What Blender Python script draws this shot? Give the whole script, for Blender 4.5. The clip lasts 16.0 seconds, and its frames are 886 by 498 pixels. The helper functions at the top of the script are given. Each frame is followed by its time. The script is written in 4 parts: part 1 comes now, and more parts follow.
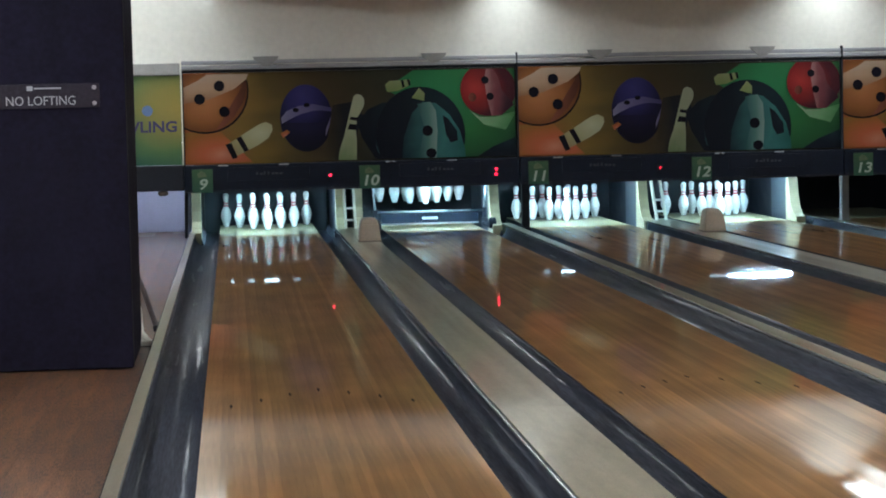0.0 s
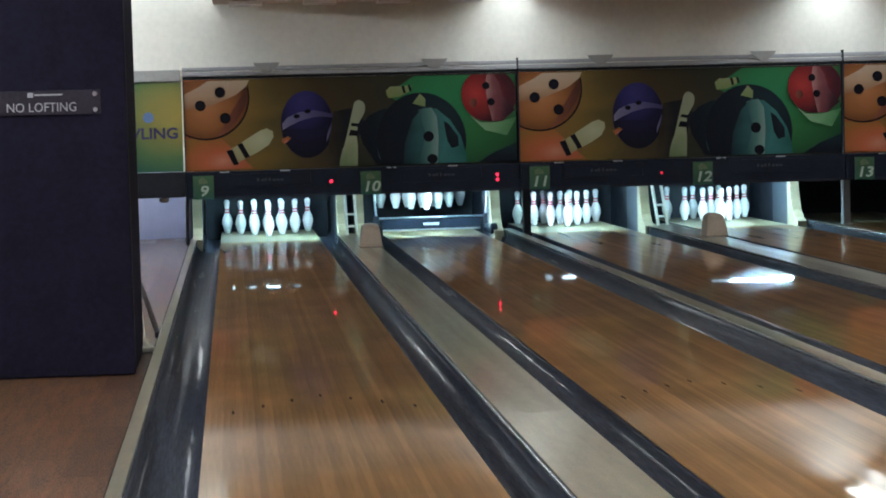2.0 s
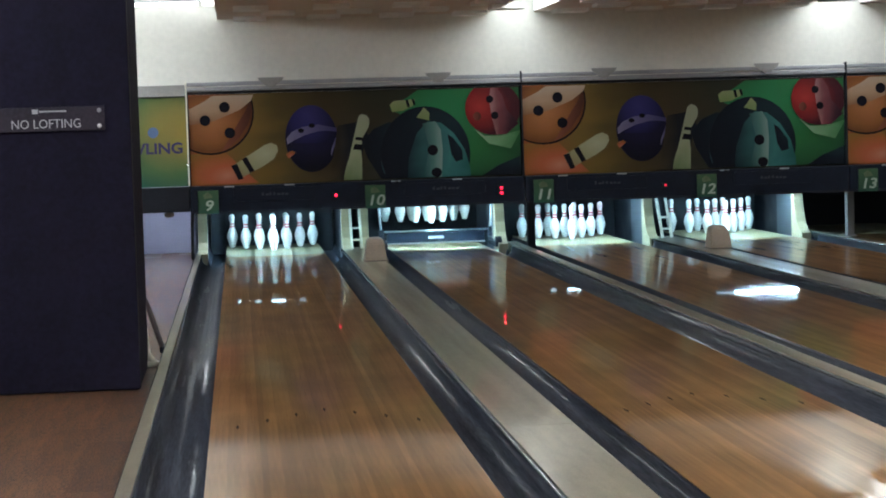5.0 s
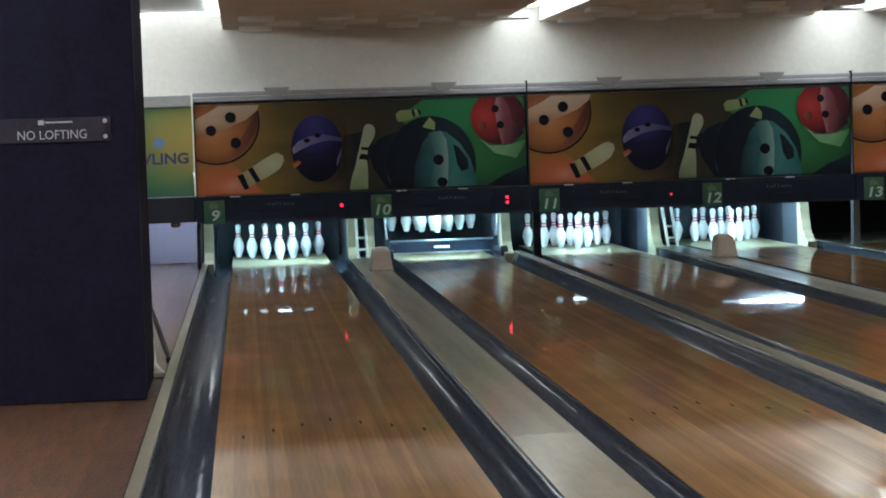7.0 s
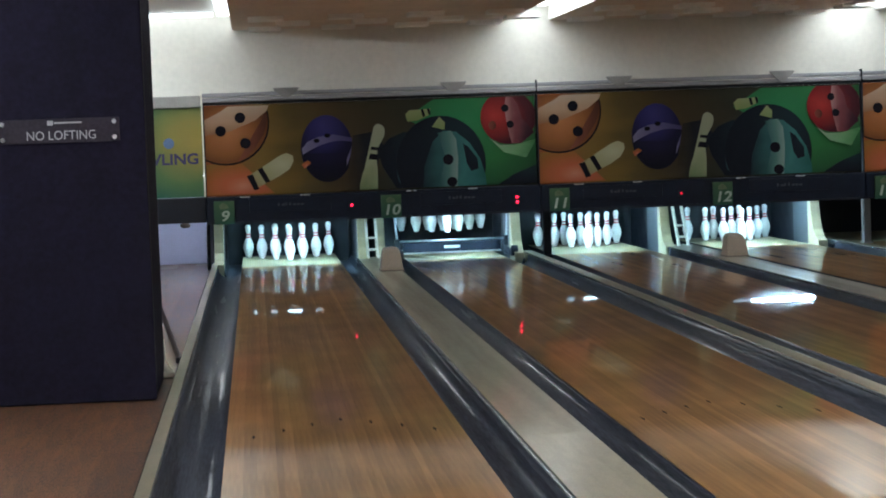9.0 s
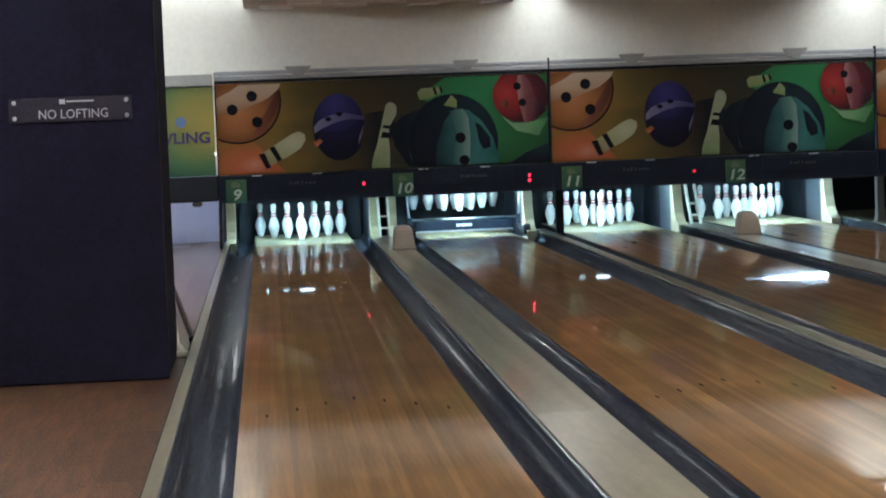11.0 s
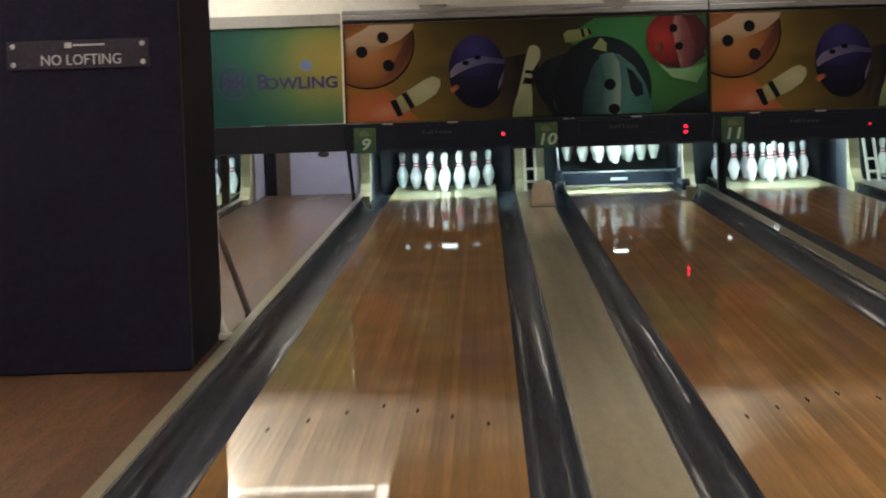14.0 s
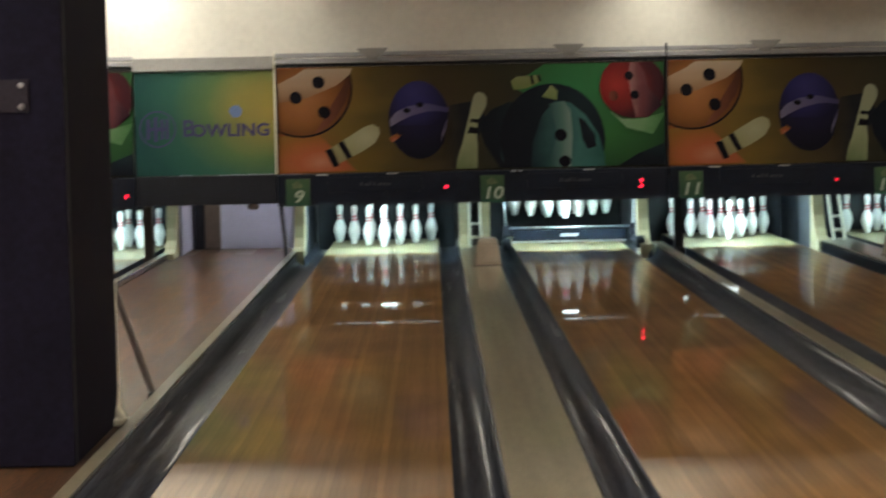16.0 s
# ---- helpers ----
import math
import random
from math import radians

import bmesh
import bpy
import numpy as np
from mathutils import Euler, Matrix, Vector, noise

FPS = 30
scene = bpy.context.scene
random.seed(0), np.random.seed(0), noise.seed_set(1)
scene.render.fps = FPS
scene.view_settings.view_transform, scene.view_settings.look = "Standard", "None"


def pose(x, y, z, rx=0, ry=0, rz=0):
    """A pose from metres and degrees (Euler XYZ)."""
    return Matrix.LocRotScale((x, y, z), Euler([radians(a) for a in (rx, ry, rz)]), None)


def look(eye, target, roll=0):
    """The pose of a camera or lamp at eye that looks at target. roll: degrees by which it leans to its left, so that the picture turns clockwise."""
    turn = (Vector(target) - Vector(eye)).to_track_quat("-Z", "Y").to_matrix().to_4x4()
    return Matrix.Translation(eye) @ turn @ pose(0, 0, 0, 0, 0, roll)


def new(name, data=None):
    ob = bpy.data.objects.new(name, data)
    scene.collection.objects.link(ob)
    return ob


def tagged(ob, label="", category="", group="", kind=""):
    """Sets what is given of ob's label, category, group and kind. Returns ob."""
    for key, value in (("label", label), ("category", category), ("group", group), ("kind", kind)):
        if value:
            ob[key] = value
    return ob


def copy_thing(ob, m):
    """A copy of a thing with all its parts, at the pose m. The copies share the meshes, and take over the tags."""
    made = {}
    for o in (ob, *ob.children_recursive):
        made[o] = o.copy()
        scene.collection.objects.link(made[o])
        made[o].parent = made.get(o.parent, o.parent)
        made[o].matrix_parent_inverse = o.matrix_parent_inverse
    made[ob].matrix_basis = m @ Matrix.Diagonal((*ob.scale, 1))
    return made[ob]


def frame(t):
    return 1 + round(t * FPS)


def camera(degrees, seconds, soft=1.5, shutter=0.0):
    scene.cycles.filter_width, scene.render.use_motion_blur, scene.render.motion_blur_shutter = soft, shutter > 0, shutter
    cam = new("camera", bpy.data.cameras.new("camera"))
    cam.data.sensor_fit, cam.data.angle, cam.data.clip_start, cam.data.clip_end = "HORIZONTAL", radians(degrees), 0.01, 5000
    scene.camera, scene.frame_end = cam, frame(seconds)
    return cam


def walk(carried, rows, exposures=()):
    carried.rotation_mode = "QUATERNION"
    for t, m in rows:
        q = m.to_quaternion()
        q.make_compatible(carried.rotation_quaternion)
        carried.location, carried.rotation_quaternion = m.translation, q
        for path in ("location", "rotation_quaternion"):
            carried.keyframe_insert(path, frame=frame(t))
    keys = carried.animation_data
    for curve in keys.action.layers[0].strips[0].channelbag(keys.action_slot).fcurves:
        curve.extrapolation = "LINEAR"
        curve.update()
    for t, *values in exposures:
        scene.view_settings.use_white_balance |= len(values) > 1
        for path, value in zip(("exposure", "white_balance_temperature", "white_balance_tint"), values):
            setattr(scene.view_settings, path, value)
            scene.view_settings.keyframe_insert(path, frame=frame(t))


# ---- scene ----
cam = camera(23.7, 16.0, soft=1.9, shutter=0.4)
PATH = [
    (0, (-0.368, -5.081, 1.306), (-0.172, -3.095, 1.172), -1.3),
    (0.5, (-0.368, -5.061, 1.297), (-0.171, -3.075, 1.17), -1.4),
    (1, (-0.364, -5.089, 1.306), (-0.169, -3.102, 1.183), -1.5),
    (1.5, (-0.367, -5.07, 1.299), (-0.174, -3.083, 1.173), -1.5),
    (2, (-0.369, -5.071, 1.3), (-0.174, -3.085, 1.172), -1.5),
    (2.5, (-0.366, -5.074, 1.298), (-0.17, -3.087, 1.174), -1.5),
    (3, (-0.365, -5.095, 1.305), (-0.169, -3.109, 1.177), -1.5),
    (3.5, (-0.36, -5.075, 1.3), (-0.163, -3.088, 1.172), -1.5),
    (4, (-0.358, -5.082, 1.301), (-0.161, -3.096, 1.179), -1.6),
    (4.5, (-0.359, -5.098, 1.307), (-0.166, -3.111, 1.189), -1.7),
    (7, (-0.355, -5.127, 1.313), (-0.171, -3.139, 1.206), -1.9),
    (7.5, (-0.352, -5.099, 1.302), (-0.169, -3.11, 1.199), -2.0),
    (8, (-0.353, -5.102, 1.303), (-0.168, -3.113, 1.202), -2.1),
    (8.5, (-0.35, -5.104, 1.304), (-0.17, -3.115, 1.2), -2.1),
    (10.8, (-0.361, -5.119, 1.318), (-0.196, -3.129, 1.201), -2.1),
    (11, (-0.36, -5.071, 1.302), (-0.197, -3.082, 1.176), -2.2),
    (11.5, (-0.353, -4.968, 1.353), (-0.201, -2.98, 1.194), -3.6),
    (12, (-0.211, -4.715, 1.3), (-0.046, -2.727, 1.154), -1.3),
    (12.5, (-0.045, -4.36, 1.324), (0.068, -2.371, 1.149), -0.3),
    (13, (0.105, -3.982, 1.328), (0.22, -1.987, 1.245), -2.7),
    (13.5, (0.351, -3.641, 1.327), (0.316, -1.644, 1.216), -0.5),
    (14, (0.42, -3.364, 1.322), (0.378, -1.372, 1.146), -1.8),
    (14.5, (0.458, -3.037, 1.365), (0.478, -1.043, 1.213), -2.2),
    (15, (0.51, -2.681, 1.334), (0.476, -0.686, 1.195), -0.1),
    (15.5, (0.507, -2.5, 1.305), (0.439, -0.507, 1.144), -0.9),
    (16, (0.475, -2.078, 1.333), (0.484, -0.083, 1.199), -1.2),
]
walk(cam, [(t, look(e, g, r)) for t, e, g, r in PATH],
     exposures=[(0, 0.05, 5430, 7), (4.5, 0.05, 5430, 7), (7, -0.03, 5430, 7), (8.5, 0.00, 5430, 7), (11.0, 0.05, 5530, 8), (12.5, 0.00, 5680, 8), (13, -0.07, 5780, 7), (13.5, -0.21, 6180, 8), (14, -0.09, 6780, 11), (14.5, -0.01, 6480, 9), (15, -0.11, 6530, 9), (15.5, -0.12, 6800, 9), (16, -0.07, 6750, 9)])

# ---- world and light ----
world = bpy.data.worlds.new("hall_world")
scene.world = world
world.use_nodes = True
world.node_tree.nodes["Background"].inputs[0].default_value = (0.5, 0.55, 0.65, 1)
world.node_tree.nodes["Background"].inputs[1].default_value = 0.02

WELL_POWER = 16.5     # emission of the diffusers in the ceiling wells
PIN_LIGHT = 320.0     # emission of the tubes over the pin decks


# ---- small builders ----
def empty(name, x=0, y=0, z=0):
    ob = new(name)
    ob.location = (x, y, z)
    ob.empty_display_size = 0.1
    return ob


def solid(name, bm, material, smooth=False):
    me = bpy.data.meshes.new(name)
    bmesh.ops.recalc_face_normals(bm, faces=bm.faces)
    bm.to_mesh(me)
    bm.free()
    me.materials.append(material)
    if smooth:
        me.shade_smooth()
    return new(name, me)


def part(name, bm, material, parent, label="", smooth=False):
    ob = solid(name, bm, material, smooth)
    ob.parent = parent
    if label:
        ob["label"] = label
    return ob


def box(bm, x0, x1, y0, y1, z0, z1, bevel=0.0):
    r = bmesh.ops.create_cube(bm, size=1)
    vs = r["verts"]
    for v in vs:
        v.co = Vector(((x0 + x1) / 2 + v.co.x * (x1 - x0), (y0 + y1) / 2 + v.co.y * (y1 - y0), (z0 + z1) / 2 + v.co.z * (z1 - z0)))
    if bevel:
        es = list({e for v in vs for e in v.link_edges})
        bmesh.ops.bevel(bm, geom=es, offset=bevel, segments=2, profile=0.6, affect="EDGES")
    return bm


def boxed(x0, x1, y0, y1, z0, z1, bevel=0.0):
    return box(bmesh.new(), x0, x1, y0, y1, z0, z1, bevel)


def profile_y(points, y0, y1, closed=True):
    """A cross-section in x, z drawn along y."""
    bm = bmesh.new()
    a = [bm.verts.new((x, y0, z)) for x, z in points]
    b = [bm.verts.new((x, y1, z)) for x, z in points]
    n = len(points)
    for i in range(n if closed else n - 1):
        j = (i + 1) % n
        bm.faces.new((a[i], a[j], b[j], b[i]))
    if closed:
        bm.faces.new(a[::-1])
        bm.faces.new(b)
    return bm


def profile_x(points, x0, x1):
    """A cross-section in y, z drawn along x."""
    bm = bmesh.new()
    a = [bm.verts.new((x0, y, z)) for y, z in points]
    b = [bm.verts.new((x1, y, z)) for y, z in points]
    n = len(points)
    for i in range(n):
        j = (i + 1) % n
        bm.faces.new((a[i], a[j], b[j], b[i]))
    bm.faces.new(a[::-1])
    bm.faces.new(b)
    return bm


def lathe(bm, profile, segments=20, at=(0, 0, 0)):
    rings = []
    for r, z in profile:
        ring = []
        for k in range(segments):
            a = 2 * math.pi * k / segments
            ring.append(bm.verts.new((at[0] + r * math.cos(a), at[1] + r * math.sin(a), at[2] + z)))
        rings.append(ring)
    for lo, hi in zip(rings, rings[1:]):
        for k in range(segments):
            bm.faces.new((lo[k], lo[(k + 1) % segments], hi[(k + 1) % segments], hi[k]))
    bm.faces.new(rings[0][::-1])
    bm.faces.new(rings[-1])
    return bm


def tube(bm, points, radius, segments=10):
    """A round bar through the points."""
    rings = []
    pts = [Vector(p) for p in points]
    for i, p in enumerate(pts):
        d = (pts[min(i + 1, len(pts) - 1)] - pts[max(i - 1, 0)]).normalized()
        side = d.cross(Vector((0.31, 0.17, 0.93))).normalized()
        up = side.cross(d)
        rings.append([bm.verts.new(p + radius * (side * math.cos(a) + up * math.sin(a))) for a in (2 * math.pi * k / segments for k in range(segments))])
    for lo, hi in zip(rings, rings[1:]):
        for k in range(segments):
            bm.faces.new((lo[k], lo[(k + 1) % segments], hi[(k + 1) % segments], hi[k]))
    bm.faces.new(rings[0][::-1])
    bm.faces.new(rings[-1])
    return bm


# ---- materials ----
def material(name, colour, rough=0.5, metal=0.0, vary=0.15, scale=6.0, stretch=(1, 1, 1), bump=0.0, bump_scale=80.0,
             coat=0.0, coat_rough=0.05, emit=0.0, rough_vary=0.1, island=0.0, spec=0.5):
    m = bpy.data.materials.new(name)
    m.use_nodes = True
    nt = m.node_tree
    b = nt.nodes["Principled BSDF"]
    tc = nt.nodes.new("ShaderNodeTexCoord")
    mp = nt.nodes.new("ShaderNodeMapping")
    mp.inputs["Scale"].default_value = stretch
    nt.links.new(tc.outputs["Object"], mp.inputs["Vector"])
    big = nt.nodes.new("ShaderNodeTexNoise")
    big.inputs["Scale"].default_value = scale
    big.inputs["Detail"].default_value = 6
    fine = nt.nodes.new("ShaderNodeTexNoise")
    fine.inputs["Scale"].default_value = scale * 9
    fine.inputs["Detail"].default_value = 4
    for n in (big, fine):
        nt.links.new(mp.outputs[0], n.inputs["Vector"])
    mix = nt.nodes.new("ShaderNodeMath")
    mix.operation = "ADD"
    nt.links.new(big.outputs["Fac"], mix.inputs[0])
    nt.links.new(fine.outputs["Fac"], mix.inputs[1])
    ramp = nt.nodes.new("ShaderNodeMapRange")
    ramp.inputs["From Min"].default_value = 0.7
    ramp.inputs["From Max"].default_value = 1.3
    ramp.inputs["To Min"].default_value = 1 - vary
    ramp.inputs["To Max"].default_value = 1 + vary
    nt.links.new(mix.outputs[0], ramp.inputs["Value"])
    value = ramp.outputs[0]
    if island:
        oi = nt.nodes.new("ShaderNodeObjectInfo")
        r2 = nt.nodes.new("ShaderNodeMapRange")
        r2.inputs["To Min"].default_value = 1 - island
        r2.inputs["To Max"].default_value = 1 + island
        nt.links.new(oi.outputs["Random"], r2.inputs["Value"])
        mu = nt.nodes.new("ShaderNodeMath")
        mu.operation = "MULTIPLY"
        nt.links.new(value, mu.inputs[0])
        nt.links.new(r2.outputs[0], mu.inputs[1])
        value = mu.outputs[0]
    col = nt.nodes.new("ShaderNodeVectorMath")
    col.operation = "SCALE"
    col.inputs[0].default_value = colour
    nt.links.new(value, col.inputs["Scale"])
    nt.links.new(col.outputs[0], b.inputs["Base Color"])
    rr = nt.nodes.new("ShaderNodeMapRange")
    rr.inputs["To Min"].default_value = max(0.0, rough - rough_vary)
    rr.inputs["To Max"].default_value = min(1.0, rough + rough_vary)
    nt.links.new(big.outputs["Fac"], rr.inputs["Value"])
    nt.links.new(rr.outputs[0], b.inputs["Roughness"])
    b.inputs["Metallic"].default_value = metal
    b.inputs["Specular IOR Level"].default_value = spec
    b.inputs["Coat Weight"].default_value = coat
    b.inputs["Coat Roughness"].default_value = coat_rough
    if bump:
        n2 = nt.nodes.new("ShaderNodeTexNoise")
        n2.inputs["Scale"].default_value = bump_scale
        n2.inputs["Detail"].default_value = 5
        nt.links.new(mp.outputs[0], n2.inputs["Vector"])
        bp = nt.nodes.new("ShaderNodeBump")
        bp.inputs["Strength"].default_value = bump
        bp.inputs["Distance"].default_value = 0.004
        nt.links.new(n2.outputs["Fac"], bp.inputs["Height"])
        nt.links.new(bp.outputs[0], b.inputs["Normal"])
    if emit:
        b.inputs["Emission Color"].default_value = (*colour, 1)
        b.inputs["Emission Strength"].default_value = emit
    return m


def gradient(name, stops, axis="x", rough=0.45, vary=0.1):
    """Printed colours that run along an axis of the thing, 0 to 1 over its box."""
    m = material(name, (1, 1, 1), rough, vary=vary, scale=3, spec=0.12)
    nt = m.node_tree
    b = nt.nodes["Principled BSDF"]
    tc = nt.nodes.new("ShaderNodeTexCoord")
    sp = nt.nodes.new("ShaderNodeSeparateXYZ")
    nt.links.new(tc.outputs["Generated"], sp.inputs[0])
    ns = nt.nodes.new("ShaderNodeTexNoise")
    ns.inputs["Scale"].default_value = 2.5
    nt.links.new(tc.outputs["Generated"], ns.inputs["Vector"])
    add = nt.nodes.new("ShaderNodeMath")
    add.operation = "MULTIPLY_ADD"
    add.inputs[1].default_value = 0.35
    nt.links.new(ns.outputs["Fac"], add.inputs[0])
    nt.links.new(sp.outputs[{"x": 0, "y": 1, "z": 2}[axis]], add.inputs[2])
    sub = nt.nodes.new("ShaderNodeMath")
    sub.operation = "SUBTRACT"
    sub.inputs[1].default_value = 0.17
    nt.links.new(add.outputs[0], sub.inputs[0])
    cr = nt.nodes.new("ShaderNodeValToRGB")
    els = cr.color_ramp.elements
    while len(els) < len(stops):
        els.new(0.5)
    for e, (p, c) in zip(els, stops):
        e.position, e.color = p, (*c, 1)
    nt.links.new(sub.outputs[0], cr.inputs[0])
    nt.links.new(cr.outputs[0], b.inputs["Base Color"])
    return m


def radial(name, centre, reach, stops, rough=0.45):
    """Printed colours that run outwards from a point of the thing's box."""
    m = gradient(name, stops, "x", rough)
    nt = m.node_tree
    ramp = next(n for n in nt.nodes if n.bl_idname == "ShaderNodeValToRGB")
    gen = nt.nodes.new("ShaderNodeTexCoord")
    ns = nt.nodes.new("ShaderNodeTexNoise")
    ns.inputs["Scale"].default_value = 3.0
    nt.links.new(gen.outputs["Generated"], ns.inputs["Vector"])
    off = nt.nodes.new("ShaderNodeVectorMath")
    off.operation = "MULTIPLY_ADD"
    off.inputs[1].default_value = (0.12, 0.0, 0.12)
    nt.links.new(ns.outputs["Color"], off.inputs[0])
    nt.links.new(gen.outputs["Generated"], off.inputs[2])
    flat_xz = nt.nodes.new("ShaderNodeVectorMath")
    flat_xz.operation = "MULTIPLY"
    flat_xz.inputs[1].default_value = (1, 0, 1)
    nt.links.new(off.outputs[0], flat_xz.inputs[0])
    ds = nt.nodes.new("ShaderNodeVectorMath")
    ds.operation = "DISTANCE"
    ds.inputs[1].default_value = (centre[0] + 0.06, 0.0, centre[1] + 0.06)
    nt.links.new(flat_xz.outputs[0], ds.inputs[0])
    dv = nt.nodes.new("ShaderNodeMath")
    dv.operation = "DIVIDE"
    dv.inputs[1].default_value = reach
    nt.links.new(ds.outputs["Value"], dv.inputs[0])
    nt.links.new(dv.outputs[0], ramp.inputs[0])
    return m


LANE = material("lane_wood", (0.215, 0.115, 0.044), 0.8, vary=0.20, scale=1.5, stretch=(14, 0.5, 1), coat=0.7, coat_rough=0.05, island=0.20, rough_vary=0.03, spec=0.08)
nt = LANE.node_tree
nt.nodes["Principled BSDF"].inputs["Coat IOR"].default_value = 1.5
nt.nodes["Principled BSDF"].inputs["Specular Tint"].default_value = (1.0, 0.72, 0.42, 1)
each = nt.nodes.new("ShaderNodeObjectInfo")
shine = nt.nodes.new("ShaderNodeMapRange")
shine.inputs["To Min"].default_value, shine.inputs["To Max"].default_value = 0.80, 0.92
nt.links.new(each.outputs["Random"], shine.inputs["Value"])
nt.links.new(shine.outputs[0], nt.nodes["Principled BSDF"].inputs["Coat Weight"])
fine = max((n for n in nt.nodes if n.bl_idname == "ShaderNodeTexNoise"), key=lambda n: n.inputs["Scale"].default_value)
fine.inputs["Scale"].default_value = 4.0
fine.inputs["Detail"].default_value = 3
sm = nt.nodes.new("ShaderNodeTexNoise")
sm.inputs["Scale"].default_value = 1.3
sm.inputs["Detail"].default_value = 3
sm.inputs["Roughness"].default_value = 0.5
pos = nt.nodes.new("ShaderNodeNewGeometry")
nt.links.new(pos.outputs["Position"], sm.inputs["Vector"])
mr = nt.nodes.new("ShaderNodeMapRange")
mr.inputs["From Min"].default_value, mr.inputs["From Max"].default_value = 0.38, 0.66
mr.inputs["To Min"].default_value, mr.inputs["To Max"].default_value = 0.020, 0.042
nt.links.new(sm.outputs["Fac"], mr.inputs["Value"])
nt.links.new(mr.outputs[0], nt.nodes["Principled BSDF"].inputs["Coat Roughness"])
# soft mottling of the wood, long streaks and blotches across the boards
base = nt.nodes["Principled BSDF"].inputs["Base Color"]
plain = base.links[0].from_socket
for size, low, high in (((13, 0.35, 1), 0.82, 1.18), ((6, 1.8, 1), 0.87, 1.13)):
    place = nt.nodes.new("ShaderNodeMapping")
    place.inputs["Scale"].default_value = size
    nt.links.new(pos.outputs["Position"], place.inputs["Vector"])
    blot = nt.nodes.new("ShaderNodeTexNoise")
    blot.inputs["Scale"].default_value = 1.0
    blot.inputs["Detail"].default_value = 3
    nt.links.new(place.outputs[0], blot.inputs["Vector"])
    level = nt.nodes.new("ShaderNodeMapRange")
    level.inputs["From Min"].default_value, level.inputs["From Max"].default_value = 0.33, 0.67
    level.inputs["To Min"].default_value, level.inputs["To Max"].default_value = low, high
    nt.links.new(blot.outputs["Fac"], level.inputs["Value"])
    tint = nt.nodes.new("ShaderNodeVectorMath")
    tint.operation = "SCALE"
    nt.links.new(plain, tint.inputs[0])
    nt.links.new(level.outputs[0], tint.inputs["Scale"])
    plain = tint.outputs[0]
nt.links.new(plain, base)


def lets_light_in(mat, share, rest):
    """A little light goes into the lacquered body under the gloss."""
    nt = mat.node_tree
    bsdf = nt.nodes["Principled BSDF"]
    deep = nt.nodes.new("ShaderNodeBsdfTranslucent")
    more = nt.nodes.new("ShaderNodeVectorMath")
    more.operation = "MULTIPLY_ADD"
    more.inputs[1].default_value, more.inputs[2].default_value = share, rest
    nt.links.new(bsdf.inputs["Base Color"].links[0].from_socket, more.inputs[0])
    nt.links.new(more.outputs[0], deep.inputs["Color"])
    both = nt.nodes.new("ShaderNodeAddShader")
    nt.links.new(bsdf.outputs[0], both.inputs[0])
    nt.links.new(deep.outputs[0], both.inputs[1])
    nt.links.new(both.outputs[0], nt.nodes["Material Output"].inputs["Surface"])


lets_light_in(LANE, (0.5, 0.55, 0.6), (0.12, 0.10, 0.075))
DECK = material("pin_deck_wood", (0.62, 0.52, 0.28), 0.35, vary=0.1, scale=2, stretch=(14, 1, 1), coat=0.8, coat_rough=0.06)
WALK = material("walkway_laminate", (0.134, 0.065, 0.033), 0.5, vary=0.75, scale=2.2, stretch=(10, 0.9, 1), island=0.22, spec=0.2, coat=0.55, coat_rough=0.11)
GUTTER = material("gutter_plastic", (0.030, 0.032, 0.044), 0.6, vary=0.55, scale=2.6, stretch=(5, 0.25, 5), bump=1.0, bump_scale=1.0, rough_vary=0.2, spec=0.12, coat=0.29, coat_rough=0.14)
CAP = material("capping_laminate", (0.228, 0.203, 0.148), 0.4, vary=0.18, scale=26, stretch=(1, 0.22, 1), rough_vary=0.05, spec=0.15, coat=0.95, coat_rough=0.10, bump=1.0, bump_scale=1.0)


def dented(mat, along, depth, gloss):
    """Long dents in the plastic and worn patches of duller gloss."""
    nt = mat.node_tree
    bsdf = nt.nodes["Principled BSDF"]
    wave = next(n for n in nt.nodes if n.bl_idname == "ShaderNodeBump")
    wave.inputs["Distance"].default_value = depth
    where = nt.nodes.new("ShaderNodeNewGeometry")
    for size, target, span in ((along, None, None), ((9, 0.3, 9), "Coat Roughness", gloss), ((7, 0.22, 7), "Coat Weight", (0.4, 1.0))):
        place = nt.nodes.new("ShaderNodeMapping")
        place.inputs["Scale"].default_value = size
        nt.links.new(where.outputs["Position"], place.inputs["Vector"])
        ns = nt.nodes.new("ShaderNodeTexNoise")
        ns.inputs["Scale"].default_value = 1.0
        ns.inputs["Detail"].default_value = 2 if target is None else 4
        nt.links.new(place.outputs[0], ns.inputs["Vector"])
        if target is None:
            nt.links.new(ns.outputs["Fac"], wave.inputs["Height"])
            continue
        span_out = nt.nodes.new("ShaderNodeMapRange")
        span_out.inputs["From Min"].default_value, span_out.inputs["From Max"].default_value = 0.35, 0.65
        top = bsdf.inputs["Coat Weight"].default_value if target == "Coat Weight" else 1.0
        span_out.inputs["To Min"].default_value, span_out.inputs["To Max"].default_value = span[0] * top, span[1] * top
        nt.links.new(ns.outputs["Fac"], span_out.inputs["Value"])
        nt.links.new(span_out.outputs[0], bsdf.inputs[target])
    nt.links.new(wave.outputs[0], bsdf.inputs["Coat Normal"])


